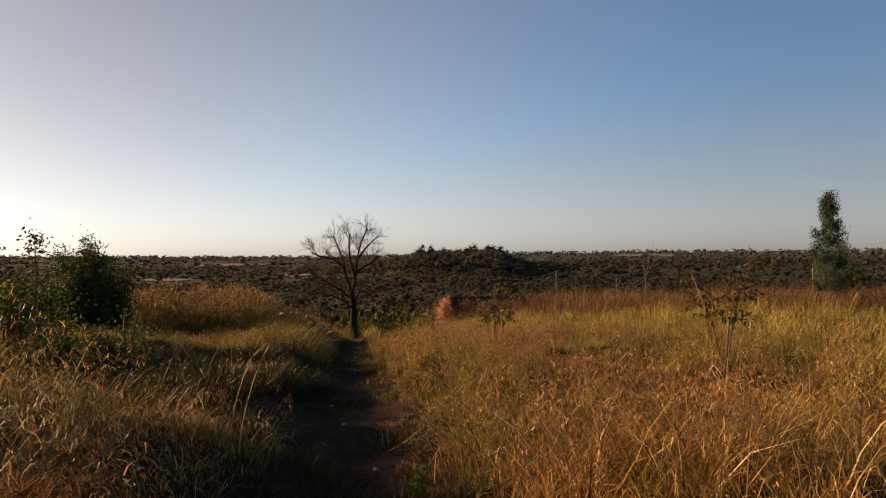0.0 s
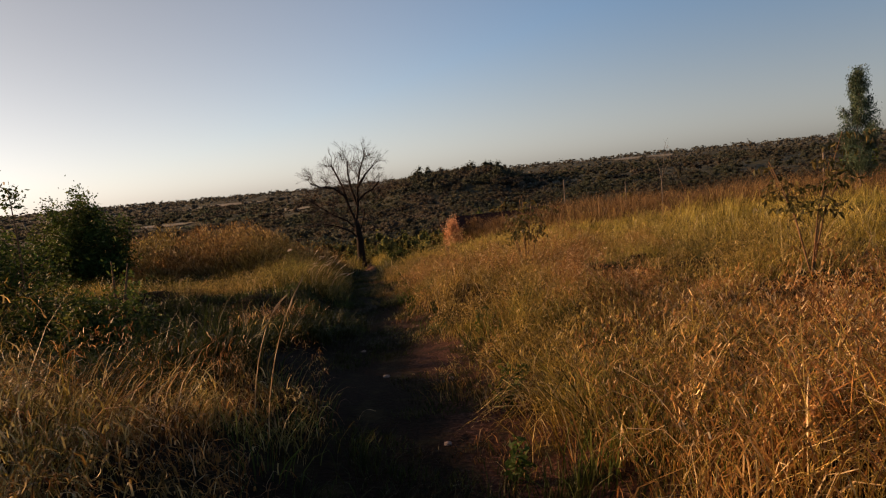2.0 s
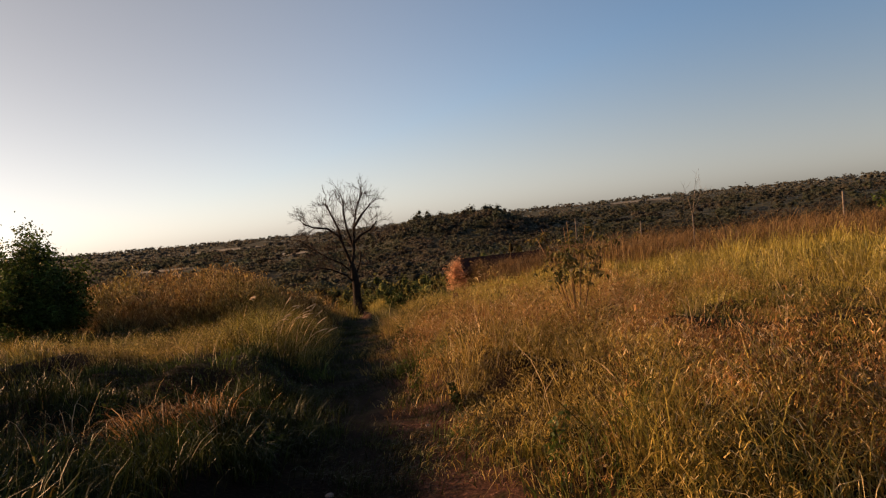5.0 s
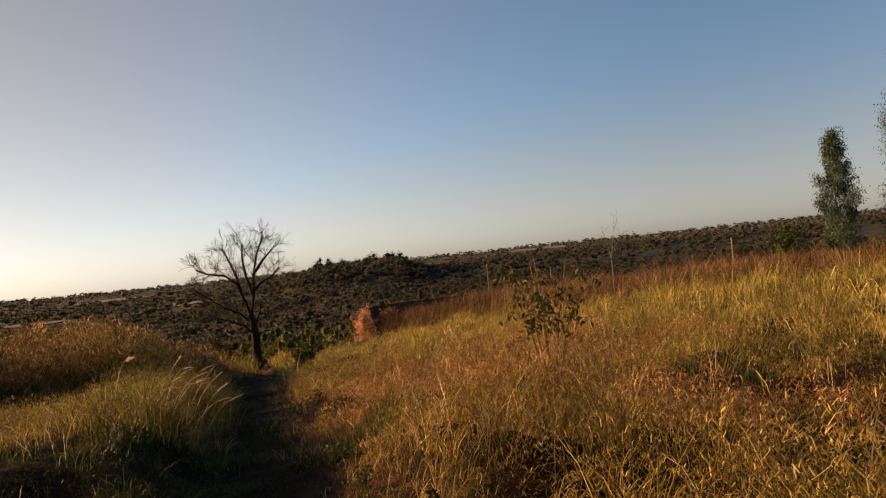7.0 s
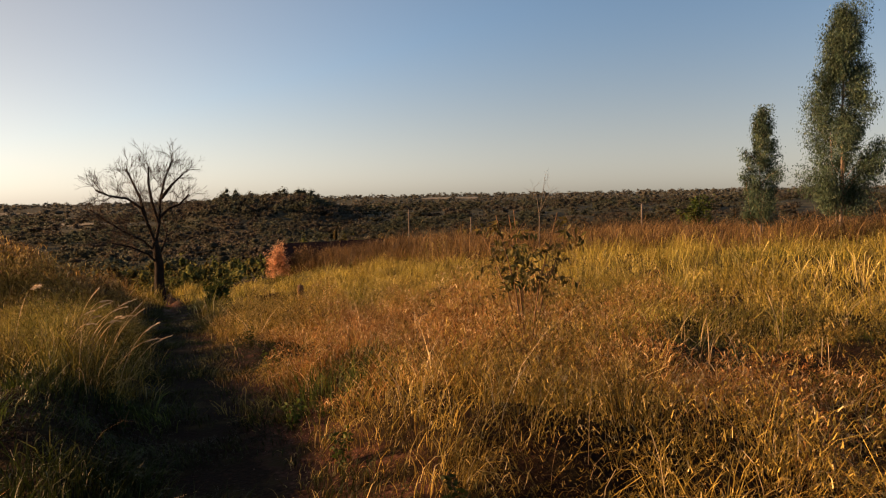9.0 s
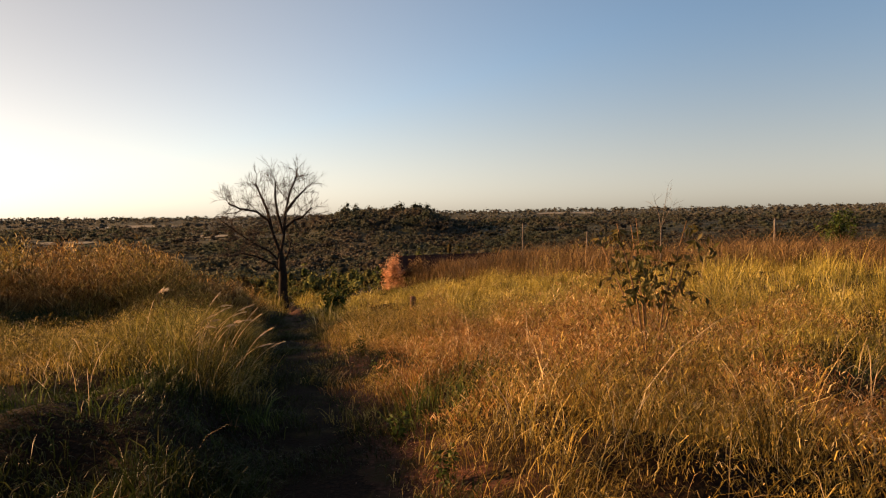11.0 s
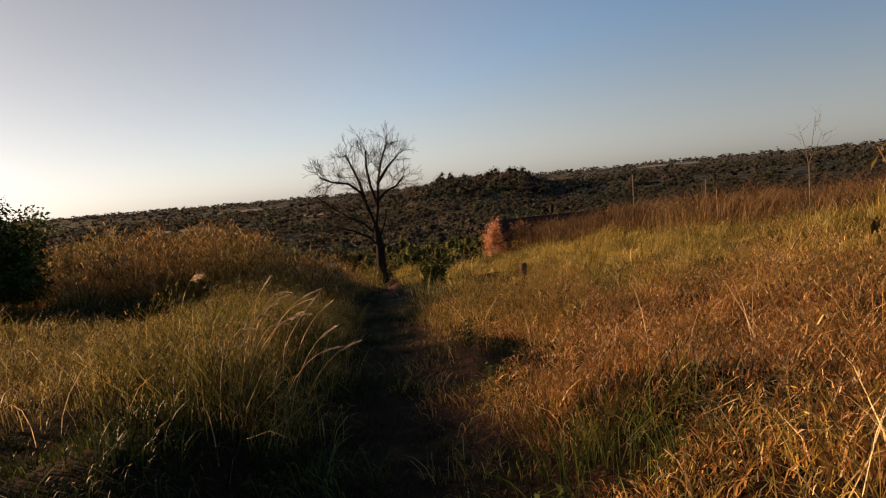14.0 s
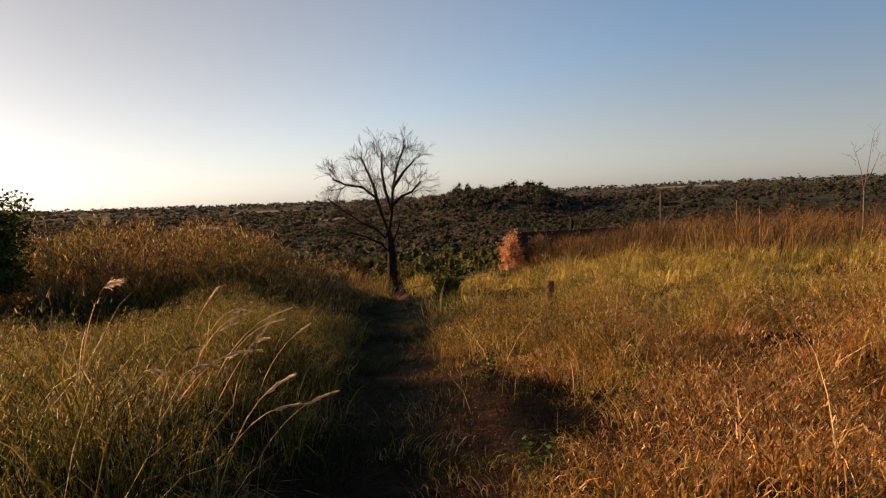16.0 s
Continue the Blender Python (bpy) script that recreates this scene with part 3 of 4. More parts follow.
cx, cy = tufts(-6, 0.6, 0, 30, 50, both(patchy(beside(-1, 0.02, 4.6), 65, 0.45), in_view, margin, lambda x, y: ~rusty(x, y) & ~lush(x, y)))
sward("shade_toned_grass", cx, cy, 18, 0.12, left_tall(cx, cy) * 0.6, 0.010, m_shade_green, "green grass coloured dark for the shade of the shrubs", 3, splay=1.0, droop=(0.05, 0.75), wind=(0.05, -0.05))
cx, cy = tufts(-6, 0.6, 0, 30, 44, both(bank, lush))
sward("bank_grass", cx, cy, 20, 0.11, left_tall(cx, cy) * 1.1, 0.007, m_olive, "yellow-green grass tufts catching the low sun", 3, splay=1.2, droop=(0.1, 0.9), wind=(0.03, -0.05), mat=0.3)
cx, cy = tufts(-14, -2, 0, 44, 11, both(patchy(beside(-1, 3.6, 12.5), 67, 0.7), in_view))
sward("low_grass", cx, cy, 18, 0.16, left_tall(cx, cy) * 1.1, 0.011, m_olive, "low yellow-green grass beyond the bank", 2, splay=1.3, droop=(0.05, 0.8), mat=0.3)
cx, cy = tufts(-46, -10, -2, 66, 1.5, both(beside(-1, 11.5, 46), in_view))
sward("low_grass", cx, cy, 15, 0.3, left_tall(cx, cy) * 1.3, 0.034, m_olive, "low yellow-green grass of the far meadow", 2, splay=0.8)
cx, cy = tufts(-12, 1, 42, 66, 4, beside(-1, 0.0, 12))
sward("low_grass", cx, cy, 14, 0.22, left_tall(cx, cy) * 1.6, 0.028, m_olive, "olive grass round the bare tree", 2, splay=0.8)
# short growth on the path itself
cx, cy = tufts(-1, 2, 0, 45, 75, lambda x, y: (off_path(x, y) < 0.05) & (vnoise(x, y, 0.9, 31) + 0.35 * vnoise(x, y, 0.3, 32) - 0.25 * step(-0.35, 0, off_path(x, y)) < 0.62))
sward("path_grass", cx, cy, 10, 0.07, 0.06 + 0.24 * vnoise(cx, cy, 0.6, 33) ** 2, 0.007, m_shade_green, "short trodden green grass on the path", 2, splay=1.2)
# tufts creeping over the left edge, its shade put into their dark green
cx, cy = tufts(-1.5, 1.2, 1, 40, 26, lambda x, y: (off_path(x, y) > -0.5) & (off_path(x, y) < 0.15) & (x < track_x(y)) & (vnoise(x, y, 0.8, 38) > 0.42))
sward("shade_toned_grass", cx, cy, 14, 0.1, 0.12 + 0.3 * vnoise(cx, cy, 0.7, 39), 0.008, m_shade_green, "grass creeping onto the path, coloured dark for the shade there", 3, splay=1.1, droop=(0.05, 0.8))
for shade, seed, text in ((m_shade_green, 54, "dark green grass creeping over the trodden earth"), (m_left, 55, "short rust and olive grass creeping over the trodden earth")):
    cx, cy = tufts(0.2, 2.2, 1, 34, 22, lambda x, y: (off_path(x, y) > -0.55) & (off_path(x, y) < 0.1) & (x > track_x(y)) & (vnoise(x, y, 0.7, seed) > 0.5))
    sward("path_grass", cx, cy, 14, 0.09, 0.1 + 0.24 * vnoise(cx, cy, 0.7, 56), 0.007, shade, text, 3, splay=1.2, droop=(0.05, 0.8))
# fresh green tufts along the edges
cx, cy = tufts(0.4, 3.4, 1, 32, 9, lambda x, y: (off_path(x, y) > -0.1) & (off_path(x, y) < 1.2) & (vnoise(x, y, 1.6, 35) > 0.52) & (x > track_x(y)))
sward("green_tuft", cx, cy, 30, 0.13, 0.3 + 0.3 * rng.random(len(cx)), 0.008, m_fresh, "fresh green grass tufts at the path's edge", 3, splay=0.9, droop=(0.05, 0.6))
cx, cy = tufts(-3.5, 0.2, 1, 24, 2.0, lambda x, y: (off_path(x, y) > 0.1) & (vnoise(x, y, 1.4, 36) > 0.6) & (x < track_x(y)))
sward("green_tuft", cx, cy, 30, 0.13, 0.35 + 0.3 * rng.random(len(cx)), 0.008, m_fresh, "fresh green grass tufts on the bank", 4, splay=0.9, droop=(0.05, 0.6))
# fallen straw on the right edge of the path
cx, cy = tufts(0.3, 3, 1, 32, 60, lambda x, y: (off_path(x, y) > -0.42) & (off_path(x, y) < 0.4) & (x > track_x(y)) & (vnoise(x, y, 1.1, 37) > 0.3))
sward("fallen_straw", cx, cy, 4, 0.1, 0.03 + 0.04 * rng.random(len(cx)), 0.006, m_straw, "reddish fallen straw at the path's edge", 2, splay=11.0)
# dry stalks standing out of the field
cx, cy = tufts(1, 14, 0, 36, 1.6, lambda x, y: off_path(x, y) > 0.4)
sward("dry_stalk", cx, cy, 2, 0.1, 0.75 + 0.45 * rng.random(len(cx)), 0.006, m_pale, "pale dry seed stalks above the grass", 4, splay=1.3, droop=(0.05, 0.6))
cx, cy = tufts(-8, 0, 1, 30, 1.2, lambda x, y: off_path(x, y) > 0.2)
sward("dry_stalk", cx, cy, 2, 0.1, 0.55 + 0.45 * rng.random(len(cx)), 0.006, m_pale, "pale dry seed stalks above the bank", 4, splay=1.3, droop=(0.05, 0.6))
# tall stand beyond the low meadow
def stand(x, y):
    return (1.0 + 2.0 * vnoise(x, y, 2.4, 42) + 1.2 * vnoise(x, y, 0.9, 50)) * (1 - 0.55 * step(-6.5, -1.2, x))


cx, cy = tufts(-20, -1.2, 32, 45, 5.0, lambda x, y: (y > 33.2 + 2.4 * vnoise(x, y, 3, 41) + 0.9 * np.maximum(0, -9.5 - x)) & (vnoise(x, y, 1.6, 46) > 0.25))
sward("tall_grass", cx, cy, 36, 0.28, stand(cx, cy), 0.022, m_cane, "tall rust-gold grass stand shading its own foot", 4, splay=1.0, droop=(0.03, 0.8), mat=0.6)
# dark green growth added as the shade at the stand's foot
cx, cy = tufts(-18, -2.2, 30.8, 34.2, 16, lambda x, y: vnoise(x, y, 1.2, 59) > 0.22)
sward("shade_toned_grass", cx, cy, 22, 0.2, 0.5 + 0.7 * vnoise(cx, cy, 1.3, 60), 0.02, m_shade_green, "dark undergrowth added for shade at the foot of the tall stand", 3, splay=1.0, droop=(0.05, 0.7))
cx, cy = tufts(-26, -2.6, 47, 65, 2.2, lambda x, y: vnoise(x, y, 2.5, 48) > 0.3)
sward("tall_grass", cx, cy, 18, 0.4, 1.2 + 1.9 * vnoise(cx, cy, 2.4, 49), 0.05, m_cane, "rough brown and olive growth below the tall stand", 2, splay=0.9, droop=(0.05, 0.6))
# brown brush along the back of the right field
cx, cy = tufts(10, 50, 26, 66, 1.5, lambda x, y: (vnoise(x, y, 5, 43) + 0.012 * (y - 34) > 0.4) & (y > 40 - 0.8 * (x - 10)) & (y > 0.55 * x + 3))
sward("dry_brush", cx, cy, 22, 0.4, 1.3 + 1.6 * vnoise(cx, cy, 2.0, 44), 0.03, m_brush, "brown dry brush at the back of the field", 2, splay=1.0, droop=(0.05, 0.5))
cx, cy = tufts(19, 37, 26.5, 33, 3.0, lambda x, y: (y < 28.5 + 0.22 * (x - 20)) | (y > 31))
sward("dry_brush", cx, cy, 20, 0.35, 1.1 + 1.3 * vnoise(cx, cy, 1.8, 53), 0.022, m_brush, "brown dry brush round the eucalypts", 2, splay=1.0, droop=(0.05, 0.5))
cx, cy = tufts(9.7, 22, 57.0, 60.3, 6)
sward("dry_brush", cx, cy, 24, 0.35, 1.55 + 0.75 * vnoise(cx, cy, 1.2, 47), 0.024, m_brush, "brown dry brush before the low house", 3, splay=1.0, droop=(0.05, 0.5))



# seed heads and curled scraps among the blades
def flecks(name, x0, x1, y0, y1, n, tall, keep, size, material, label):
    x, y = rng.uniform(x0, x1, n), rng.uniform(y0, y1, n)
    ok = keep(x, y) & (vnoise(x, y, 0.9, 91) > 0.35)
    x, y = x[ok], y[ok]
    p = np.stack([x, y, height(x, y) + tall(x, y) * rng.uniform(0.35, 1.0, len(x))], 1)
    v, f = leaves(p, size * rng.uniform(0.4, 1.4, len(x)), 0.2, 0.2)
    return tagged(new(name, mesh_of(name, v, [f], material)), label, "grass", kind="stuff")


def leaf_mass(name, x0, x1, y0, y1, n, tall, keep, length, wide, material, label):
    """Short curled leaves held on the stems at all heights."""
    x, y = rng.uniform(x0, x1, n), rng.uniform(y0, y1, n)
    ok = keep(x, y) & hollow(x, y) & in_view(x, y)
    x, y = x[ok], y[ok]
    m = len(x)
    root = np.stack([x, y, height(x, y) + tall(x, y) * (0.12 + 0.85 * rng.random(m) ** 0.6)], 1)
    t = length * rng.uniform(0.4, 1.5, m) * np.where(rng.random(m) < 0.4, -0.7, 1.0)
    a = vnoise(x, y, 0.8, 83) * 4 * np.pi + rng.normal(0, 0.9, m)
    lean = np.stack([np.cos(a), np.sin(a)], 1) * (np.abs(t) * rng.uniform(0.4, 1.5, m))[:, None]
    v, q, f = blades(root, t, wide * rng.uniform(0.5, 1.3, m), lean, rng.uniform(0.2, 1.5, m), 2 + (n < 50000))
    return tagged(new(name, mesh_of(name, v, [q, f], material)), label, "grass", kind="stuff")


right_side = lambda x, y: (x > track_x(y)) & (off_path(x, y) > 0.08)
rust_patch = lambda x, y: vnoise(x, y, 2.2, 71) + 0.5 * vnoise(x, y, 0.6, 72) + 0.12 * np.exp(-((x - 3.2) / 2) ** 2 - ((y - 13.5) / 2.5) ** 2) > 0.8
leaf_mass("curled_leaves", 0.8, 8.0, 4, 26, 190000, right_tall, both(right_side, rust_patch), 0.075, 0.008, m_curl, "curled rust-orange dead leaves on the grass")
leaf_mass("curled_leaves", 0.8, 8.0, 4, 26, 190000, right_tall, both(right_side, lambda x, y: ~rust_patch(x, y)), 0.075, 0.007, m_gold, "curled golden dead leaves on the grass")
leaf_mass("curled_leaves", -4.5, 0.4, 1.5, 10, 26000, lambda x, y: left_tall(x, y) * 0.75, lambda x, y: (x < track_x(y)) & (off_path(x, y) > 0.1) & rusty(x, y), 0.11, 0.009, m_left, "curled rust and olive leaves on the bank")
leaf_mass("grass_leaves", -6.0, 0.2, 15, 29, 90000, lambda x, y: left_tall(x, y) * 0.95, lambda x, y: (x < track_x(y)) & (off_path(x, y) > 0.1) & lush(x, y), 0.075, 0.007, m_olive, "short yellow-green leaves of the tufts beside the path")
leaf_mass("curled_leaves", -20, -1.5, 33.5, 45, 45000, stand, lambda x, y: (y > 33.4 + 2.4 * vnoise(x, y, 3, 41) + 0.9 * np.maximum(0, -9.5 - x)), 0.34, 0.035, m_cane, "ragged brown leaves of the tall grass stand")
flecks("seed_heads", 1, 7, 1, 28, 30000, right_tall, lambda x, y: (x > track_x(y)) & (off_path(x, y) > 0.15), 0.026, m_gold, "dry seed heads and curled leaf scraps")
flecks("seed_heads", 6, 26, 4, 45, 24000, right_tall, lambda x, y: x > 0, 0.045, m_gold, "pale dry seed heads over the field")
flecks("seed_heads", -8, 0, 1, 28, 18000, left_tall, lambda x, y: (x < track_x(y)) & (off_path(x, y) > 0.15) & ((y < 8) | (y > 18)), 0.025, m_left, "dry seed heads over the bank")


# ---- trees ----
def grow(soup, start, way, length, radius, depth, twist=0.45, up=0.12, sides=5, split=3):
    """Branches that fork and thin out."""
    n = 4
    pts, d = [np.array(start, float)], np.array(way, float)
    for i in range(n):
        d = d + rng.normal(0, twist * 0.35, 3) + np.array([0, 0, up * 0.5])
        d /= np.linalg.norm(d)
        pts.append(pts[-1] + d * length / n)
    tube(soup, pts, np.linspace(radius, radius * 0.55, n + 1), sides if radius > 0.03 else 3)
    ends = [(pts[-1], d)]
    if depth > 0:
        for k in range(split):
            at = pts[rng.integers(2, n + 1)] if k else pts[-1]
            turn = rng.normal(0, 1, 3)
            turn -= turn @ d * d
            turn /= np.linalg.norm(turn)
            w = d * 0.85 + turn * rng.uniform(0.35, 0.68) + np.array([0, 0, up])
            ends += grow(soup, at, w / np.linalg.norm(w), length * rng.uniform(0.6, 0.82), radius * 0.64, depth - 1, twist, up, sides, split)
    return ends


def bare_tree():
    bx, by, bz = 0.0, 59.4, hz(0, 59.4)
    root = thing("bare_tree", bx, by, bz, "leafless grey tree with a spreading crown at the path's end", "tree")
    trunk = Soup()
    tube(trunk, [(0, 0, -0.3), (0, 0, 0.15), (-0.04, 0, 1.2), (0.0, 0, 2.5), (-0.1, 0, 3.6), (-0.2, 0, 4.3)], [0.6, 0.43, 0.35, 0.32, 0.26, 0.2], 10)
    part("trunk", trunk.mesh("trunk", m_bark, True), root)
    limbs = [
        [(-0.2, 0, 4.2), (0.15, 0.1, 5.6), (0.3, 0.2, 7.2), (0.75, 0.3, 8.7), (1.4, 0.3, 10.0)],
        [(-0.15, 0, 4.0), (-0.7, -0.3, 5.4), (-1.2, -0.6, 6.6), (-2.2, -0.9, 7.3), (-3.6, -1.1, 7.5), (-4.6, -1.2, 7.9)],
        [(-0.9, -0.4, 5.9), (-1.3, 0.2, 7.4), (-1.8, 0.5, 8.4), (-2.3, 0.7, 9.4)],
        [(0.2, 0.1, 6.0), (1.0, 0.5, 6.6), (1.9, 0.7, 6.9), (2.7, 0.6, 7.6)],
        [(0.1, 0, 5.6), (-0.4, 0.6, 7.2), (-0.6, 1.0, 8.5), (-0.5, 1.2, 9.6)],
        [(0.3, 0.2, 7.2), (1.2, -0.4, 8.2), (2.2, -0.8, 9.0)],
        [(-0.1, 0, 3.4), (-1.2, 0.1, 4.4), (-2.4, 0.2, 4.9), (-3.8, 0.2, 5.7), (-5.2, 0.1, 6.6)],
        [(-0.05, 0, 2.6), (-0.8, -0.3, 3.4), (-2.2, -0.6, 4.0), (-3.6, -0.8, 4.3)],
        [(0.0, 0, 3.2), (0.6, 0.2, 4.4), (0.8, 0.3, 5.2)],
    ]
    for pts in limbs:
        s, pts = Soup(), np.array(pts) * np.array([0.8, 0.8, 0.99])
        r0 = 0.12 if pts[0][2] > 3.9 else 0.08
        tube(s, pts, np.linspace(r0, 0.05, len(pts)), 7)
        part("limb", s.mesh("limb", m_bark, True), root)
        tw = Soup()
        for i in range(1, len(pts)):
            a, b = pts[i - 1], pts[i]
            for k in range(8 if i > 1 else 1):
                d = (b - a) / np.linalg.norm(b - a)
                w = d * 0.75 + rng.normal(0, 0.6, 3) + np.array([0, 0, 0.12])
                grow(tw, a + (b - a) * rng.uniform(0.25, 1), w / np.linalg.norm(w), rng.uniform(0.65, 1.1), 0.02, 2, 0.4, 0.06, 4, 4)
        tagged(part("spray", tw.mesh("spray", m_twig), root, "fine bare twigs"), kind="stuff")


bare_tree()


def crown_points(levels, top, low, wide, lumps):
    """Middles of the clumps that make up a crown."""
    c = []
    for k in range(lumps):
        s = rng.random() ** 0.8
        r = wide * levels(s) * math.sqrt(rng.random())
        a = rng.uniform(0, 2 * np.pi)
        c.append((r * math.cos(a), r * math.sin(a), low + (top - low) * s))
    return np.array(c)


def eucalypt(x, y, tall, wide, n, lumps, label, bole=0.2):
    z = hz(x, y)
    root = thing("eucalyptus_tree", x, y, z, label, "tree", "eucalypts at the field's edge")
    r = tall * 0.0085
    for lx, ly, frac in ((0, 0, 0.97), (0.25, 0.12, 0.6), (-0.2, 0.15, 0.5)):
        s = Soup()
        tube(s, [(lx * 0.3, ly * 0.3, -0.2), (lx + 0.05, ly, tall * frac * 0.25), (lx * 1.8 - 0.05, ly + 0.05, tall * frac * 0.55), (lx * 3.0 + 0.03, ly * 2, tall * frac)], [r, r * 0.8, r * 0.5, 0.012], 8)
        part("trunk" if frac > 0.9 else "side_stem", s.mesh("trunk", m_euca_bark, True), root)
        r = tall * 0.004
    prof = lambda q: 0.12 + 0.95 * min(1.0, (q + 0.12) / 0.34) * (1 - q) ** 0.8
    tips = []
    for k in range(lumps):
        q = (k + rng.random()) / lumps
        z1 = tall * (bole + (0.99 - bole) * q)
        a = k * 2.4 + rng.normal(0, 0.5)
        reach = wide * prof(q) * rng.uniform(0.45, 1.1)
        z0 = max(0.25, z1 - reach * rng.uniform(0.7, 1.3))
        tip = np.array([math.cos(a) * reach, math.sin(a) * reach, z1])
        br = Soup()
        tube(br, [(0, 0, z0), (tip[0] * 0.5, tip[1] * 0.5, z0 + (z1 - z0) * 0.6), tip], [0.02, 0.013, 0.004], 4)
        part("branch", br.mesh("branch", m_euca_bark), root)
        tips.append((np.array([0, 0, z0]), tip))
    which = rng.integers(0, lumps, n)
    base, tip = np.array([t[0] for t in tips])[which], np.array([t[1] for t in tips])[which]
    u = rng.uniform(0.5, 1.1, n)[:, None]
    fat = (0.27 if tall > 8 else 0.13) * (0.6 + rng.random(lumps)[which])[:, None]
    pts = base + (tip - base) * u + np.clip(rng.normal(0, 1, (n, 3)), -1.7, 1.7) * fat * np.array([1, 1, 1.3]) - np.array([0, 0, 0.12])
    pts[:, 2] = np.maximum(pts[:, 2], tall * bole * 0.7)
    v, f = leaves(pts, rng.uniform(0.09, 0.19, n) * (1 if tall > 8 else 0.75), 0.28, 0.9)
    part("crown", mesh_of("crown", v, [f], m_euca), root)


eucalypt(23.0, 29.2, 5.9, 1.05, 19000, 38, "young grey-green eucalyptus standing in dry brush", 0.24)
eucalypt(32.3, 32.3, 11.8, 2.3, 62000, 46, "tall slender eucalyptus with a dense grey-green crown", 0.17)


def bush(x, y, tall, wide, n, lumps, size, material, label, name="bush", lumpy=0.3):
    root = thing(name, x, y, hz(x, y), label, "bush")
    prof = lambda q: math.sqrt(max(0.05, 1 - (1.35 * q - 0.35) ** 2))
    cen = crown_points(prof, tall, tall * 0.12, wide, lumps)
    which = rng.integers(0, lumps, n)
    reach = rng.uniform(0.85, 1.3, lumps)[which] * rng.uniform(0.55, 1.0, n)
    fat = lumpy * 0.55 * rng.uniform(0.5, 1.3, lumps)[which]
    pts = cen[which] * reach[:, None] + rng.normal(0, 1, (n, 3)) * fat[:, None]
    pts[:, 2] = np.maximum(pts[:, 2], 0.05)
    for c in cen[:14]:
        s = Soup()
        tube(s, [(c[0] * 0.1, c[1] * 0.1, -0.1), (c[0] * 0.45, c[1] * 0.45, c[2] * 0.55), c], [0.035, 0.022, 0.008], 4)
        part("stem", s.mesh("stem", m_stem), root)
    v, f = leaves(pts, rng.uniform(0.6, 1.3, n) * size, 0.5, 0.3)
    part("foliage", mesh_of("foliage", v, [f], material), root)


bush(-2.9, 9.5, 0.95, 0.85, 9000, 60, 0.065, m_leaf, "dense dark green bush rising from the bank", lumpy=0.16)
bush(-4.0, 10.6, 1.05, 1.0, 9000, 60, 0.065, m_leaf, "dense dark green bush behind the bank", lumpy=0.18)
bush(-3.2, 10.95, 1.5, 0.45, 600, 22, 0.07, m_shoot, "leafy bright green shoots rising over the dark bushes", "young_shrub", 0.16)
bush(-13.2, 35.4, 4.0, 2.9, 40000, 130, 0.15, m_leaf, "large rounded dark bush at the meadow's edge", lumpy=0.4)
# the three at y 10.9 to 15.4 stay unseen, added to shade the bank
for bx, by, bt, bw in ((-8.6, 18.4, 1.8, 1.7), (-11.5, 17.0, 2.2, 2.0), (-12.8, 22.5, 1.2, 1.8), (-16.0, 19.5, 2.2, 2.2), (-15.5, 26.5, 1.3, 2.0), (-19.5, 31.0, 2.4, 2.6), (-8.2, 13.0, 1.9, 1.6), (-9.2, 15.4, 2.1, 1.7), (-7.8, 10.9, 1.8, 1.4), (-9.8, 20.6, 1.4, 1.3)):
    bush(bx, by, bt, bw, 4600, 70, 0.11, m_leaf, "straggling green shrub on the slope, a few unseen and added for shade", "shrub", 0.3)
bush(2.2, 38.6, 1.1, 0.75, 2500, 30, 0.12, m_leaf, "small green shrub beside the path's end", "shrub", 0.2)
bush(8.2, 59.6, 2.35, 1.0, 9000, 110, 0.1, m_orange, "rust-orange dry creeper and shrub against the clay wall", "dead_shrub", 0.25)
bush(9.6, 58.9, 1.6, 0.9, 2600, 50, 0.11, m_brush, "rust-coloured dry shrub before the clay wall", "dead_shrub", 0.25)
bush(10.2, 59.6, 2.0, 1.0, 3000, 60, 0.13, m_brush, "brown twiggy dead shrub beside the house", "dead_shrub", 0.25)
bush(12.6, 60.0, 1.5, 1.3, 3200, 60, 0.12, m_brush, "brown twiggy dead shrub beside the house", "dead_shrub", 0.3)
bush(17.6, 59.4, 1.5, 1.4, 2600, 60, 0.12, m_brush, "brown twiggy dead shrub beside the house", "dead_shrub", 0.3)


bush(41.9, 51.7, 4.4, 1.7, 1800, 22, 0.26, m_leaf, "small open-crowned tree beyond the field", "small_tree", 0.3)


def leggy(x, y, tall):
    """A thin young tree with leaves only at its tip."""
    root = thing("young_tree", x, y, hz(x, y), "thin young tree with a small tuft of leaves", "tree", "young trees on the slope")
    s = Soup()
    tube(s, [(0, 0, -0.1), (0.03, 0, tall * 0.6), (-0.02, 0, tall * 0.97)], [0.03, 0.02, 0.008], 5)
    part("trunk", s.mesh("trunk", m_stem, True), root)
    p = np.array([0, 0, tall * 0.9]) + rng.normal(0, 1, (150, 3)) * np.array([0.13, 0.13, 0.2])
    v, f = leaves(p, rng.uniform(0.08, 0.16, 150), 0.45, 0.3)
    part("foliage", mesh_of("foliage", v, [f], m_leaf), root)


leggy(-7.7, 17.9, 3.0)
leggy(-8.6, 17.5, 2.7)


# ---- woodland across the valley ----
def unit_lump():
    bm = bmesh.new()
    bmesh.ops.create_icosphere(bm, subdivisions=1, radius=1.0)
    v, f = np.array([p.co[:] for p in bm.verts]), np.array([[p.index for p in q.verts] for q in bm.faces])
    bm.free()
    return v, f


LUMP_V, LUMP_F = unit_lump()


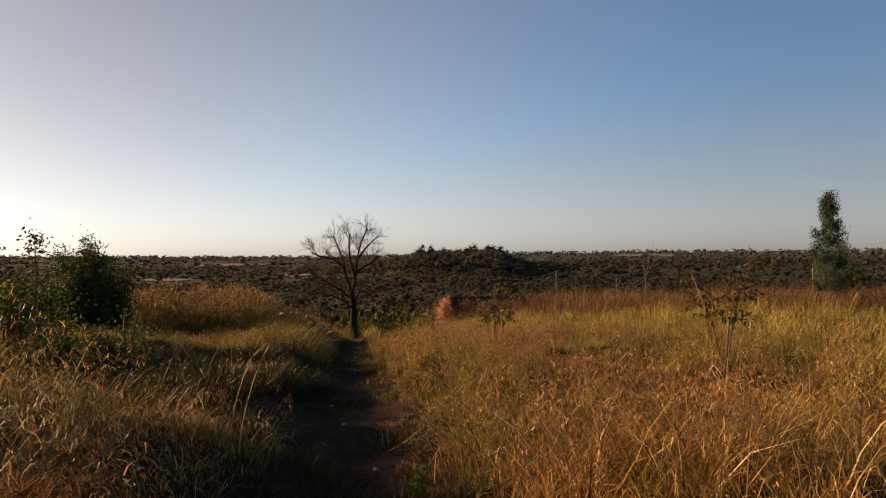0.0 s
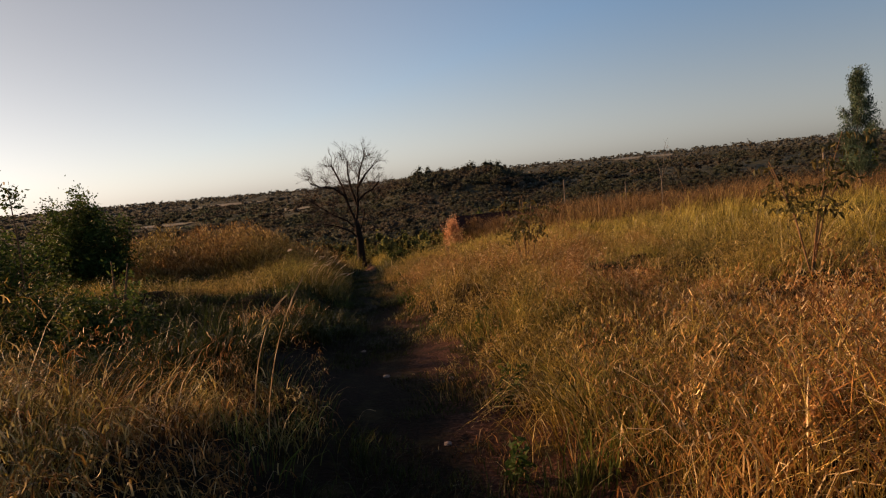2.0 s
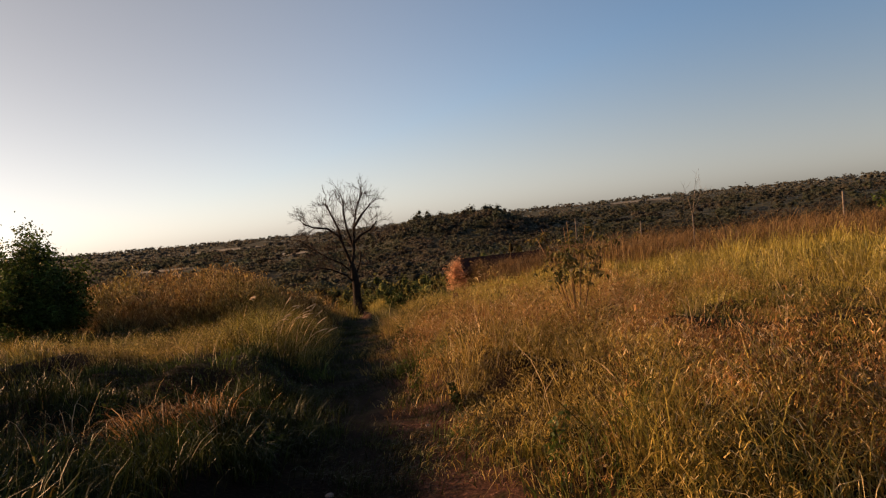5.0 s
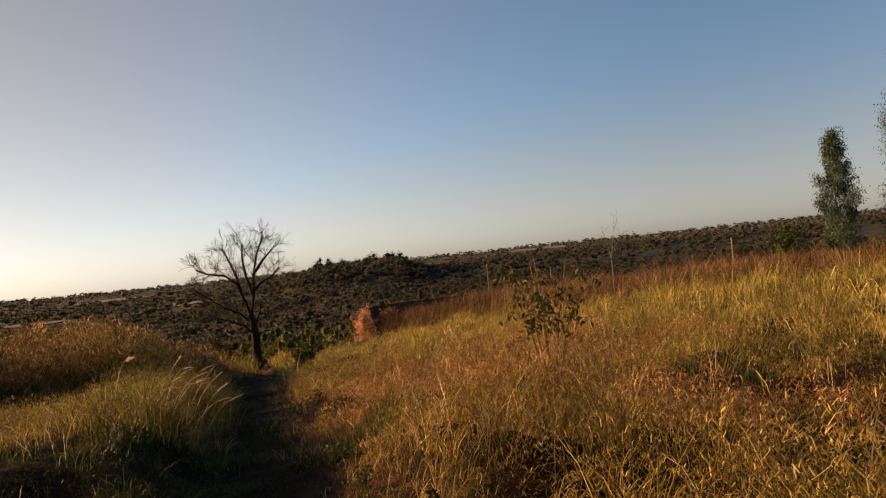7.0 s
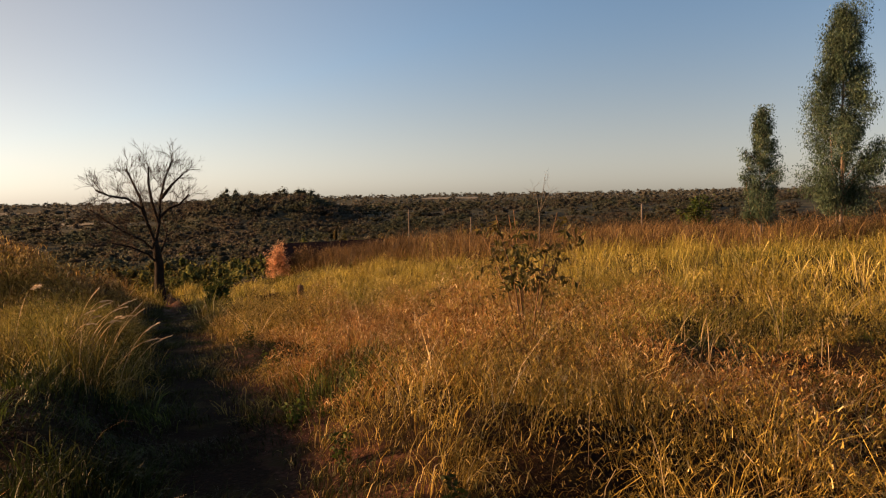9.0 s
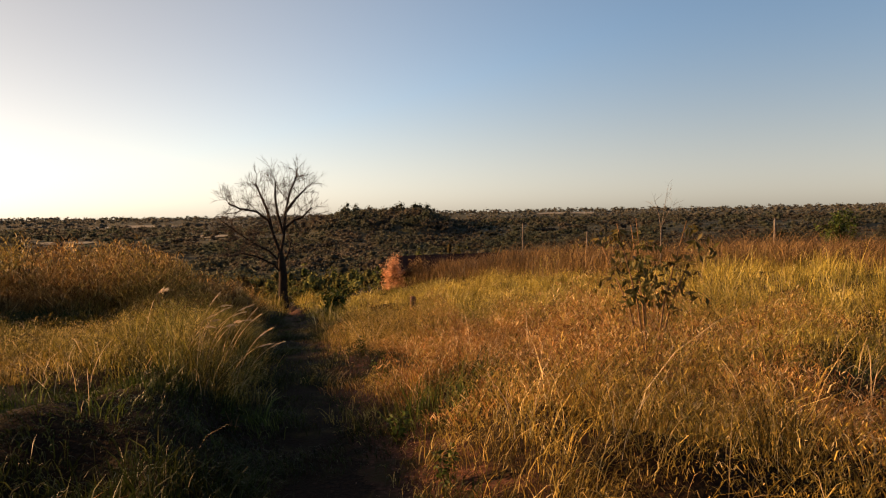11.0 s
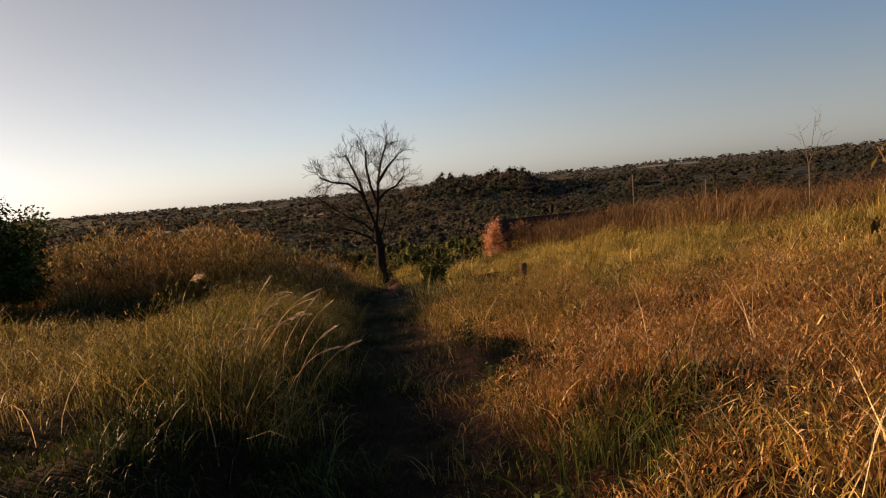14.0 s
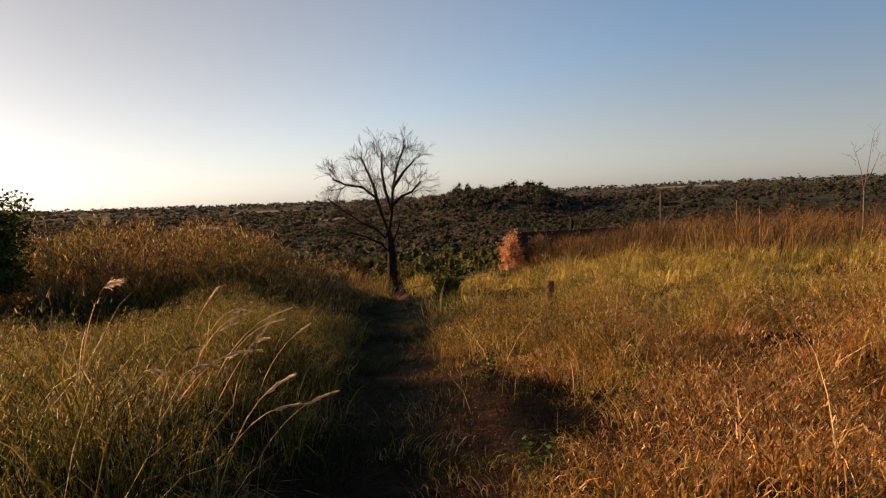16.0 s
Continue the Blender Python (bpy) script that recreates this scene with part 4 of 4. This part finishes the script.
def woodland(name, xs, ys, tall, wide, leaves_each, size, label, material, lumps=4):
    """Crowns of uneven lumps with loose leaf sprays round them, as one mesh."""
    n = len(xs)
    base = np.stack([xs, ys, height(xs, ys)], 1)
    dim = np.stack([wide, wide, tall * 0.5], 1)
    c = rng.normal(0, 1, (n, lumps, 3))
    c /= np.linalg.norm(c, axis=2)[..., None]
    c *= rng.uniform(0.25, 0.75, (n, lumps, 1))
    mid = base[:, None] + np.stack([0 * tall, 0 * tall, tall * 0.42], 1)[:, None] + c * dim[:, None]
    r = rng.uniform(0.26, 0.5, (n, lumps))
    jag = 1 + rng.normal(0, 0.1, (n, lumps, len(LUMP_V), 1))
    v = mid[:, :, None] + LUMP_V * jag * r[..., None, None] * 0.52 * dim[:, None, None]
    f = LUMP_F[None] + (np.arange(n * lumps) * len(LUMP_V))[:, None, None]
    soup = Soup()
    soup.add(v.reshape(-1, 3), f.reshape(-1, 3))
    k = rng.integers(0, lumps, (n, leaves_each))
    p = np.take_along_axis(mid, k[..., None], 1)
    d = rng.normal(0, 1, p.shape)
    d /= np.linalg.norm(d, axis=2)[..., None]
    p = p + d * np.take_along_axis(r, k, 1)[..., None] * dim[:, None] * rng.uniform(0.35, 1.2, (n, leaves_each, 1))
    lv, lf = leaves(p.reshape(-1, 3), size * rng.uniform(0.5, 1.3, n * leaves_each), 0.8, 0.1)
    soup.add(lv, lf)
    return tagged(new(name, soup.mesh(name, material, True)), label, "woodland", kind="stuff")


def scatter(d0, d1, a0, a1, n, keep=None):
    d = np.sqrt(rng.uniform(d0 ** 2, d1 ** 2, n))
    a = np.radians(rng.uniform(a0, a1, n))
    x, y = d * np.sin(a), d * np.cos(a)
    if keep is not None:
        ok = keep(x, y)
        x, y = x[ok], y[ok]
    return x, y


# pale clearings across the valley: bearing in degrees, distance, half width, half depth
CLEARINGS = [(24.0, 1150, 50, 110), (19.0, 1350, 45, 110), (-5.5, 452, 17, 30), (-15.6, 410, 14, 22), (-10.5, 900, 50, 80)]


def open_land(x, y):
    """True where trees stand."""
    d, az = np.hypot(x, y), np.degrees(np.arctan2(x, y))
    trees = vnoise(x, y, 120, 51) < 0.82
    for bearing, far, half, deep in CLEARINGS:
        across = np.radians(az - bearing) * far
        trees &= (np.abs(across) > half * 1.05) | (d > far + deep) | (d < far - deep * 1.5)
    return trees


for bearing, far, half, deep in CLEARINGS:
    u, v = np.meshgrid(np.linspace(-1, 1, 25), np.linspace(-1, 1, 17), indexing="ij")
    edge = np.sqrt(1 - 0.5 * v * v) * (0.85 + 0.3 * vnoise(v * 3, v, 0.4, 58))
    d, az = far + v * deep * np.sqrt(1 - 0.4 * u * u), np.radians(bearing) + u * edge * half / far
    px, py = d * np.sin(az), d * np.cos(az)
    pv = np.stack([px, py, height(px, py) + 0.5], -1).reshape(-1, 3)
    i, j = np.meshgrid(np.arange(24), np.arange(16), indexing="ij")
    pq = np.stack([i * 17 + j, (i + 1) * 17 + j, (i + 1) * 17 + j + 1, i * 17 + j + 1], -1).reshape(-1, 4)
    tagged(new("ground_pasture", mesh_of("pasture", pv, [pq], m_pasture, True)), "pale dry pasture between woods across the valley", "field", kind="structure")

x, y = rng.uniform(-60, 34, 1000), 66 + 64 * rng.random(1000) ** 1.5
ok = (x < 4.5) | (y > 72)
x, y = x[ok], y[ok]
woodland("valley_scrub", x, y, rng.uniform(2.0, 4.6, len(x)), rng.uniform(0.8, 2.0, len(x)), 55, 0.3, "dark green thicket in the valley bottom", m_scrub, 3)
x, y = scatter(128, 330, -38, 60, 2900)
woodland("valley_woodland", x, y, rng.uniform(3.0, 5.6, len(x)), rng.uniform(3.0, 6.8, len(x)), 84, 0.6, "dark scrubby woodland filling the valley", m_wood_leaf, 3)
x, y = np.array([39, 46, 52, 70.5, 74, 83, 88, 91.0]), np.array([420, 422, 418, 421, 419, 420, 423, 418.0])
woodland("emergent_trees", x, y, rng.uniform(10.5, 13.0, len(x)), rng.uniform(5.0, 7.5, len(x)), 420, 0.8, "taller trees breaking the knoll's skyline", m_wood_leaf, 7)
x, y = scatter(330, 520, 1, 14, 420)
woodland("knoll_woodland", x, y, rng.uniform(6.5, 9.6, len(x)), rng.uniform(3.5, 7, len(x)), 150, 0.8, "dark trees covering the knoll", m_wood_leaf)
x, y = scatter(330, 620, -40, 62, 1500, open_land)
woodland("slope_woodland", x, y, rng.uniform(4, 7, len(x)), rng.uniform(4.5, 9, len(x)), 75, 1.0, "woodland on the valley's far slope", m_wood_leaf)
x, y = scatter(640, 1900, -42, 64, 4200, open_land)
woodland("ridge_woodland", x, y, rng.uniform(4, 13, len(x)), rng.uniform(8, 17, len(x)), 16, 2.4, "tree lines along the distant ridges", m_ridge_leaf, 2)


# ---- house below the field ----
def house():
    ax, ay, az = 8.8, 62.0, hz(8.8, 62.0)
    root = thing("house", ax, ay, az, "low orange clay house with a dark roof, half hidden by brush", "house")
    long, deep, eave, top = 11.5, 3.7, 1.6, 2.8
    bm = bmesh.new()
    prof = [(-deep / 2, -0.6), (deep / 2, -0.6), (deep / 2, eave), (0, top - 0.06), (-deep / 2, eave)]
    a = [bm.verts.new((0, p, q)) for p, q in prof]
    b = [bm.verts.new((long, p, q)) for p, q in prof]
    bm.faces.new(a[::-1])
    bm.faces.new(b)
    for i in range(5):
        bm.faces.new((a[i], a[(i + 1) % 5], b[(i + 1) % 5], b[i]))
    me = bpy.data.meshes.new("wall")
    bm.to_mesh(me)
    me.materials.append(m_clay)
    part("wall", me, root)
    for sgn in (-1, 1):
        bm = bmesh.new()
        slope = (top - eave) / (deep / 2)
        o = [(-0.12, 0.0, top), (long + 0.3, 0.0, top), (long + 0.3, sgn * (deep / 2 + 0.45), top - slope * (deep / 2 + 0.45)), (-0.12, sgn * (deep / 2 + 0.45), top - slope * (deep / 2 + 0.45))]
        lo = [bm.verts.new(p) for p in o]
        hi = [bm.verts.new((p[0], p[1], p[2] + 0.12)) for p in o]
        bm.faces.new(lo)
        bm.faces.new(hi)
        for i in range(4):
            bm.faces.new((lo[i], lo[(i + 1) % 4], hi[(i + 1) % 4], hi[i]))
        bmesh.ops.recalc_face_normals(bm, faces=bm.faces)
        me = bpy.data.meshes.new("roof")
        bm.to_mesh(me)
        me.materials.append(m_roof)
        part("roof", me, root)
    root.rotation_euler = (0, 0, radians(11))


house()


# ---- posts, sapling, stump ----
def post(x, y, tall, r, name, label, material=m_post):
    s = Soup()
    tube(s, [(0, 0, -0.3), (0.01, 0, tall * 0.5), (0.03, 0.01, tall - 0.03), (0.03, 0.01, tall)], [r, r * 0.97, r * 0.9, r * 0.7], 8)
    ob = new(name, s.mesh(name, material, False))
    ob.location = (x, y, hz(x, y))
    return tagged(ob, label, "post")


post(18.15, 58.0, 3.4, 0.055, "fence_post", "thin weathered post standing in dry brush")
post(24.9, 60.7, 3.1, 0.055, "fence_post", "weathered fence post at the field's back")
post(57.3, 77.0, 0.3 - hz(59, 77), 0.12, "concrete_post", "pale concrete post beyond the field")
post(3.7, 29.0, 1.0, 0.1, "stump", "short dark broken stump in the grass", m_stump)


def sapling(x, y):
    root = thing("bare_sapling", x, y, hz(x, y), "thin pale leafless sapling with three upright twigs", "tree")
    root.scale = (0.8, 0.8, 0.8)
    s = Soup()
    tube(s, [(0, 0, -0.1), (0.02, 0, 1.4), (0.03, 0, 2.6)], [0.04, 0.035, 0.03], 6)
    part("stem", s.mesh("stem", m_post, True), root)
    for pts in ([(0.03, 0, 2.5), (-0.1, 0, 3.4), (-0.35, 0.05, 4.35)], [(0.03, 0, 2.55), (0.2, 0, 3.6), (0.42, 0, 4.95)], [(0.1, 0, 2.9), (0.55, 0.1, 3.6), (0.85, 0.1, 4.3)]):
        s = Soup()
        tube(s, pts, [0.024, 0.016, 0.008], 5)
        for k in range(4):
            w = np.array(pts[-1]) - np.array(pts[-2]) + rng.normal(0, 0.5, 3)
            grow(s, np.array(pts[-1]) - [0, 0, 0.2 * k], w / np.linalg.norm(w), 0.45, 0.009, 1, 0.4, 0.2, 3, 2)
        part("twig", s.mesh("twig", m_post), root)


sapling(17.5, 37.7)


def weed(x, y, tall, wide, label, n=16):
    """A leggy weed with drooping compound leaves."""
    root = thing("weed_shrub", x, y, hz(x, y), label, "shrub")
    for k in range(n // 4):
        s, lv = Soup(), Soup()
        a = rng.uniform(0, 2 * np.pi)
        tip = np.array([math.cos(a) * wide * 0.5, math.sin(a) * wide * 0.5, tall * rng.uniform(0.75, 1.0)])
        mid = tip * np.array([0.4, 0.4, 0.55])
        tube(s, [(0, 0, -0.05), mid, tip], [0.014, 0.01, 0.005], 5)
        stem = part("stem", s.mesh("stem", m_stem), root)
        for j in range(9):
            q = rng.uniform(0.45, 1)
            at = mid + (tip - mid) * (q - 0.45) / 0.55
            b = rng.uniform(0, 2 * np.pi)
            d = np.array([math.cos(b), math.sin(b), rng.uniform(-0.15, 0.35)])
            ln_ = rng.uniform(0.2, 0.42)
            rib = np.array([at + d * ln_ * u - np.array([0, 0, 0.25 * ln_ * u * u]) for u in np.linspace(0.15, 1, 9)])
            v, f = leaves(np.repeat(rib[::2], 2, 0), 0.115, 0.34, 0.7)
            lv.add(v, f)
        part("leaves", lv.mesh("leaves", m_weed), stem)


weed(3.9, 16.1, 2.1, 1.15, "leggy green weed with drooping leaves in dry grass", 24)
weed(6.4, 9.9, 1.95, 1.0, "tall brownish weed with leafy tips in the field", 20)


def plume(x, y, tall, lean, curl, label, fluff=1.0):
    """One feathery seed head on a thin stalk."""
    root = thing("grass_plume", x, y, hz(x, y), label, "grass", "pale seed plumes beside the path")
    u = np.linspace(0, 1, 9)
    pts = np.stack([lean[0] * u ** 1.6, lean[1] * u ** 1.6, tall * (u - curl * u ** 4)], 1)
    s = Soup()
    tube(s, pts, np.linspace(0.004, 0.0018, 9), 4)
    part("stalk", s.mesh("stalk", m_pale), root)
    k = np.repeat(np.linspace(0.8, 1, 40), 4)
    at = np.stack([np.interp(k, u, pts[:, m]) for m in range(3)], 1)
    d = pts[-1] - pts[-2]
    d /= np.linalg.norm(d)
    tip = at + d * 0.05 + rng.normal(0, 0.009 * fluff, at.shape)
    w = rng.normal(0, 0.0022, at.shape)
    v = np.stack([at - w, at + w, tip], 1).reshape(-1, 3)
    part("seed_head", mesh_of("seed_head", v, [np.arange(len(v)).reshape(-1, 3)], m_plume), root)


for k in range(16):
    px = -0.6 - 1.0 * rng.random()
    py = 17.9 + 2.6 * rng.random()
    plume(px, py, rng.uniform(0.7, 1.05), (rng.uniform(0.15, 0.65), rng.uniform(-0.3, 0.3)), rng.uniform(0.05, 0.35), "pale feathery seed plume leaning over the path", 0.6)
plume(-0.55, 6.1, 1.25, (0.35, -0.15), 0.1, "pale seed stalk leaning over the path", 0.35)
plume(-0.7, 6.5, 1.1, (0.3, 0.1), 0.2, "pale seed stalk leaning over the path", 0.35)
plume(-2.0, 19.4, 1.3, (0.3, 0.05), 0.3, "pale drooping seed plume above the low grass", 1.8)


def pebble(x, y, r):
    bm = bmesh.new()
    bmesh.ops.create_icosphere(bm, subdivisions=2, radius=r)
    for v in bm.verts:
        v.co *= 1 + 0.22 * noise.noise(v.co * 2.2 / r + Vector((x, y, 0)))
        v.co.z *= 0.55
    me = bpy.data.meshes.new("pebble")
    bm.to_mesh(me)
    me.materials.append(m_pebble)
    ob = new("pebble", me)
    ob.location = (x, y, hz(x, y) + 0.2 * r)
    tagged(ob, "pale stone lying on the dirt path", "stone", "stones on the path")


for x, y, r in ((1.5, 8.5, 0.04), (1.03, 8.25, 0.03), (0.74, 19.8, 0.035), (0.35, 8.7, 0.04), (1.2, 7.2, 0.03), (0.1, 10.6, 0.035), (1.35, 9.6, 0.03), (1.0, 12.3, 0.025), (0.7, 6.0, 0.03)):
    pebble(x, y, r)


def herb(x, y, tall, n):
    """A low broad-leaved plant."""
    root = thing("herb", x, y, hz(x, y), "low broad-leaved green herb beside the path", "plant", "herbs beside the path")
    for k in range(3):
        st = Soup()
        a = rng.uniform(0, 2 * np.pi)
        tip = np.array([math.cos(a) * tall * 0.35, math.sin(a) * tall * 0.35, tall * rng.uniform(0.7, 1)])
        tube(st, [(0, 0, -0.02), tip * np.array([0.4, 0.4, 0.55]), tip], [0.006, 0.005, 0.002], 4)
        stem = part("stem", st.mesh("stem", m_stem), root)
        q = rng.uniform(0.15, 1, n)[:, None]
        v, f = leaves(tip * q + rng.normal(0, 0.02, (n, 3)), rng.uniform(0.03, 0.07, n), 0.5, 0.2)
        part("leaves", mesh_of("leaves", v, [f], m_leaf), stem)


for hx, hy, ht in ((1.25, 6.4, 0.3), (1.45, 7.0, 0.35), (1.0, 5.2, 0.25), (1.7, 10.1, 0.4), (1.35, 12.6, 0.3), (1.05, 14.2, 0.3), (0.95, 15.6, 0.28), (1.15, 18.3, 0.35), (-0.45, 11.4, 0.3), (-0.6, 16.2, 0.3), (1.3, 21.5, 0.35), (-2.3, 12.9, 0.4)):
    herb(hx, hy, ht, 44)
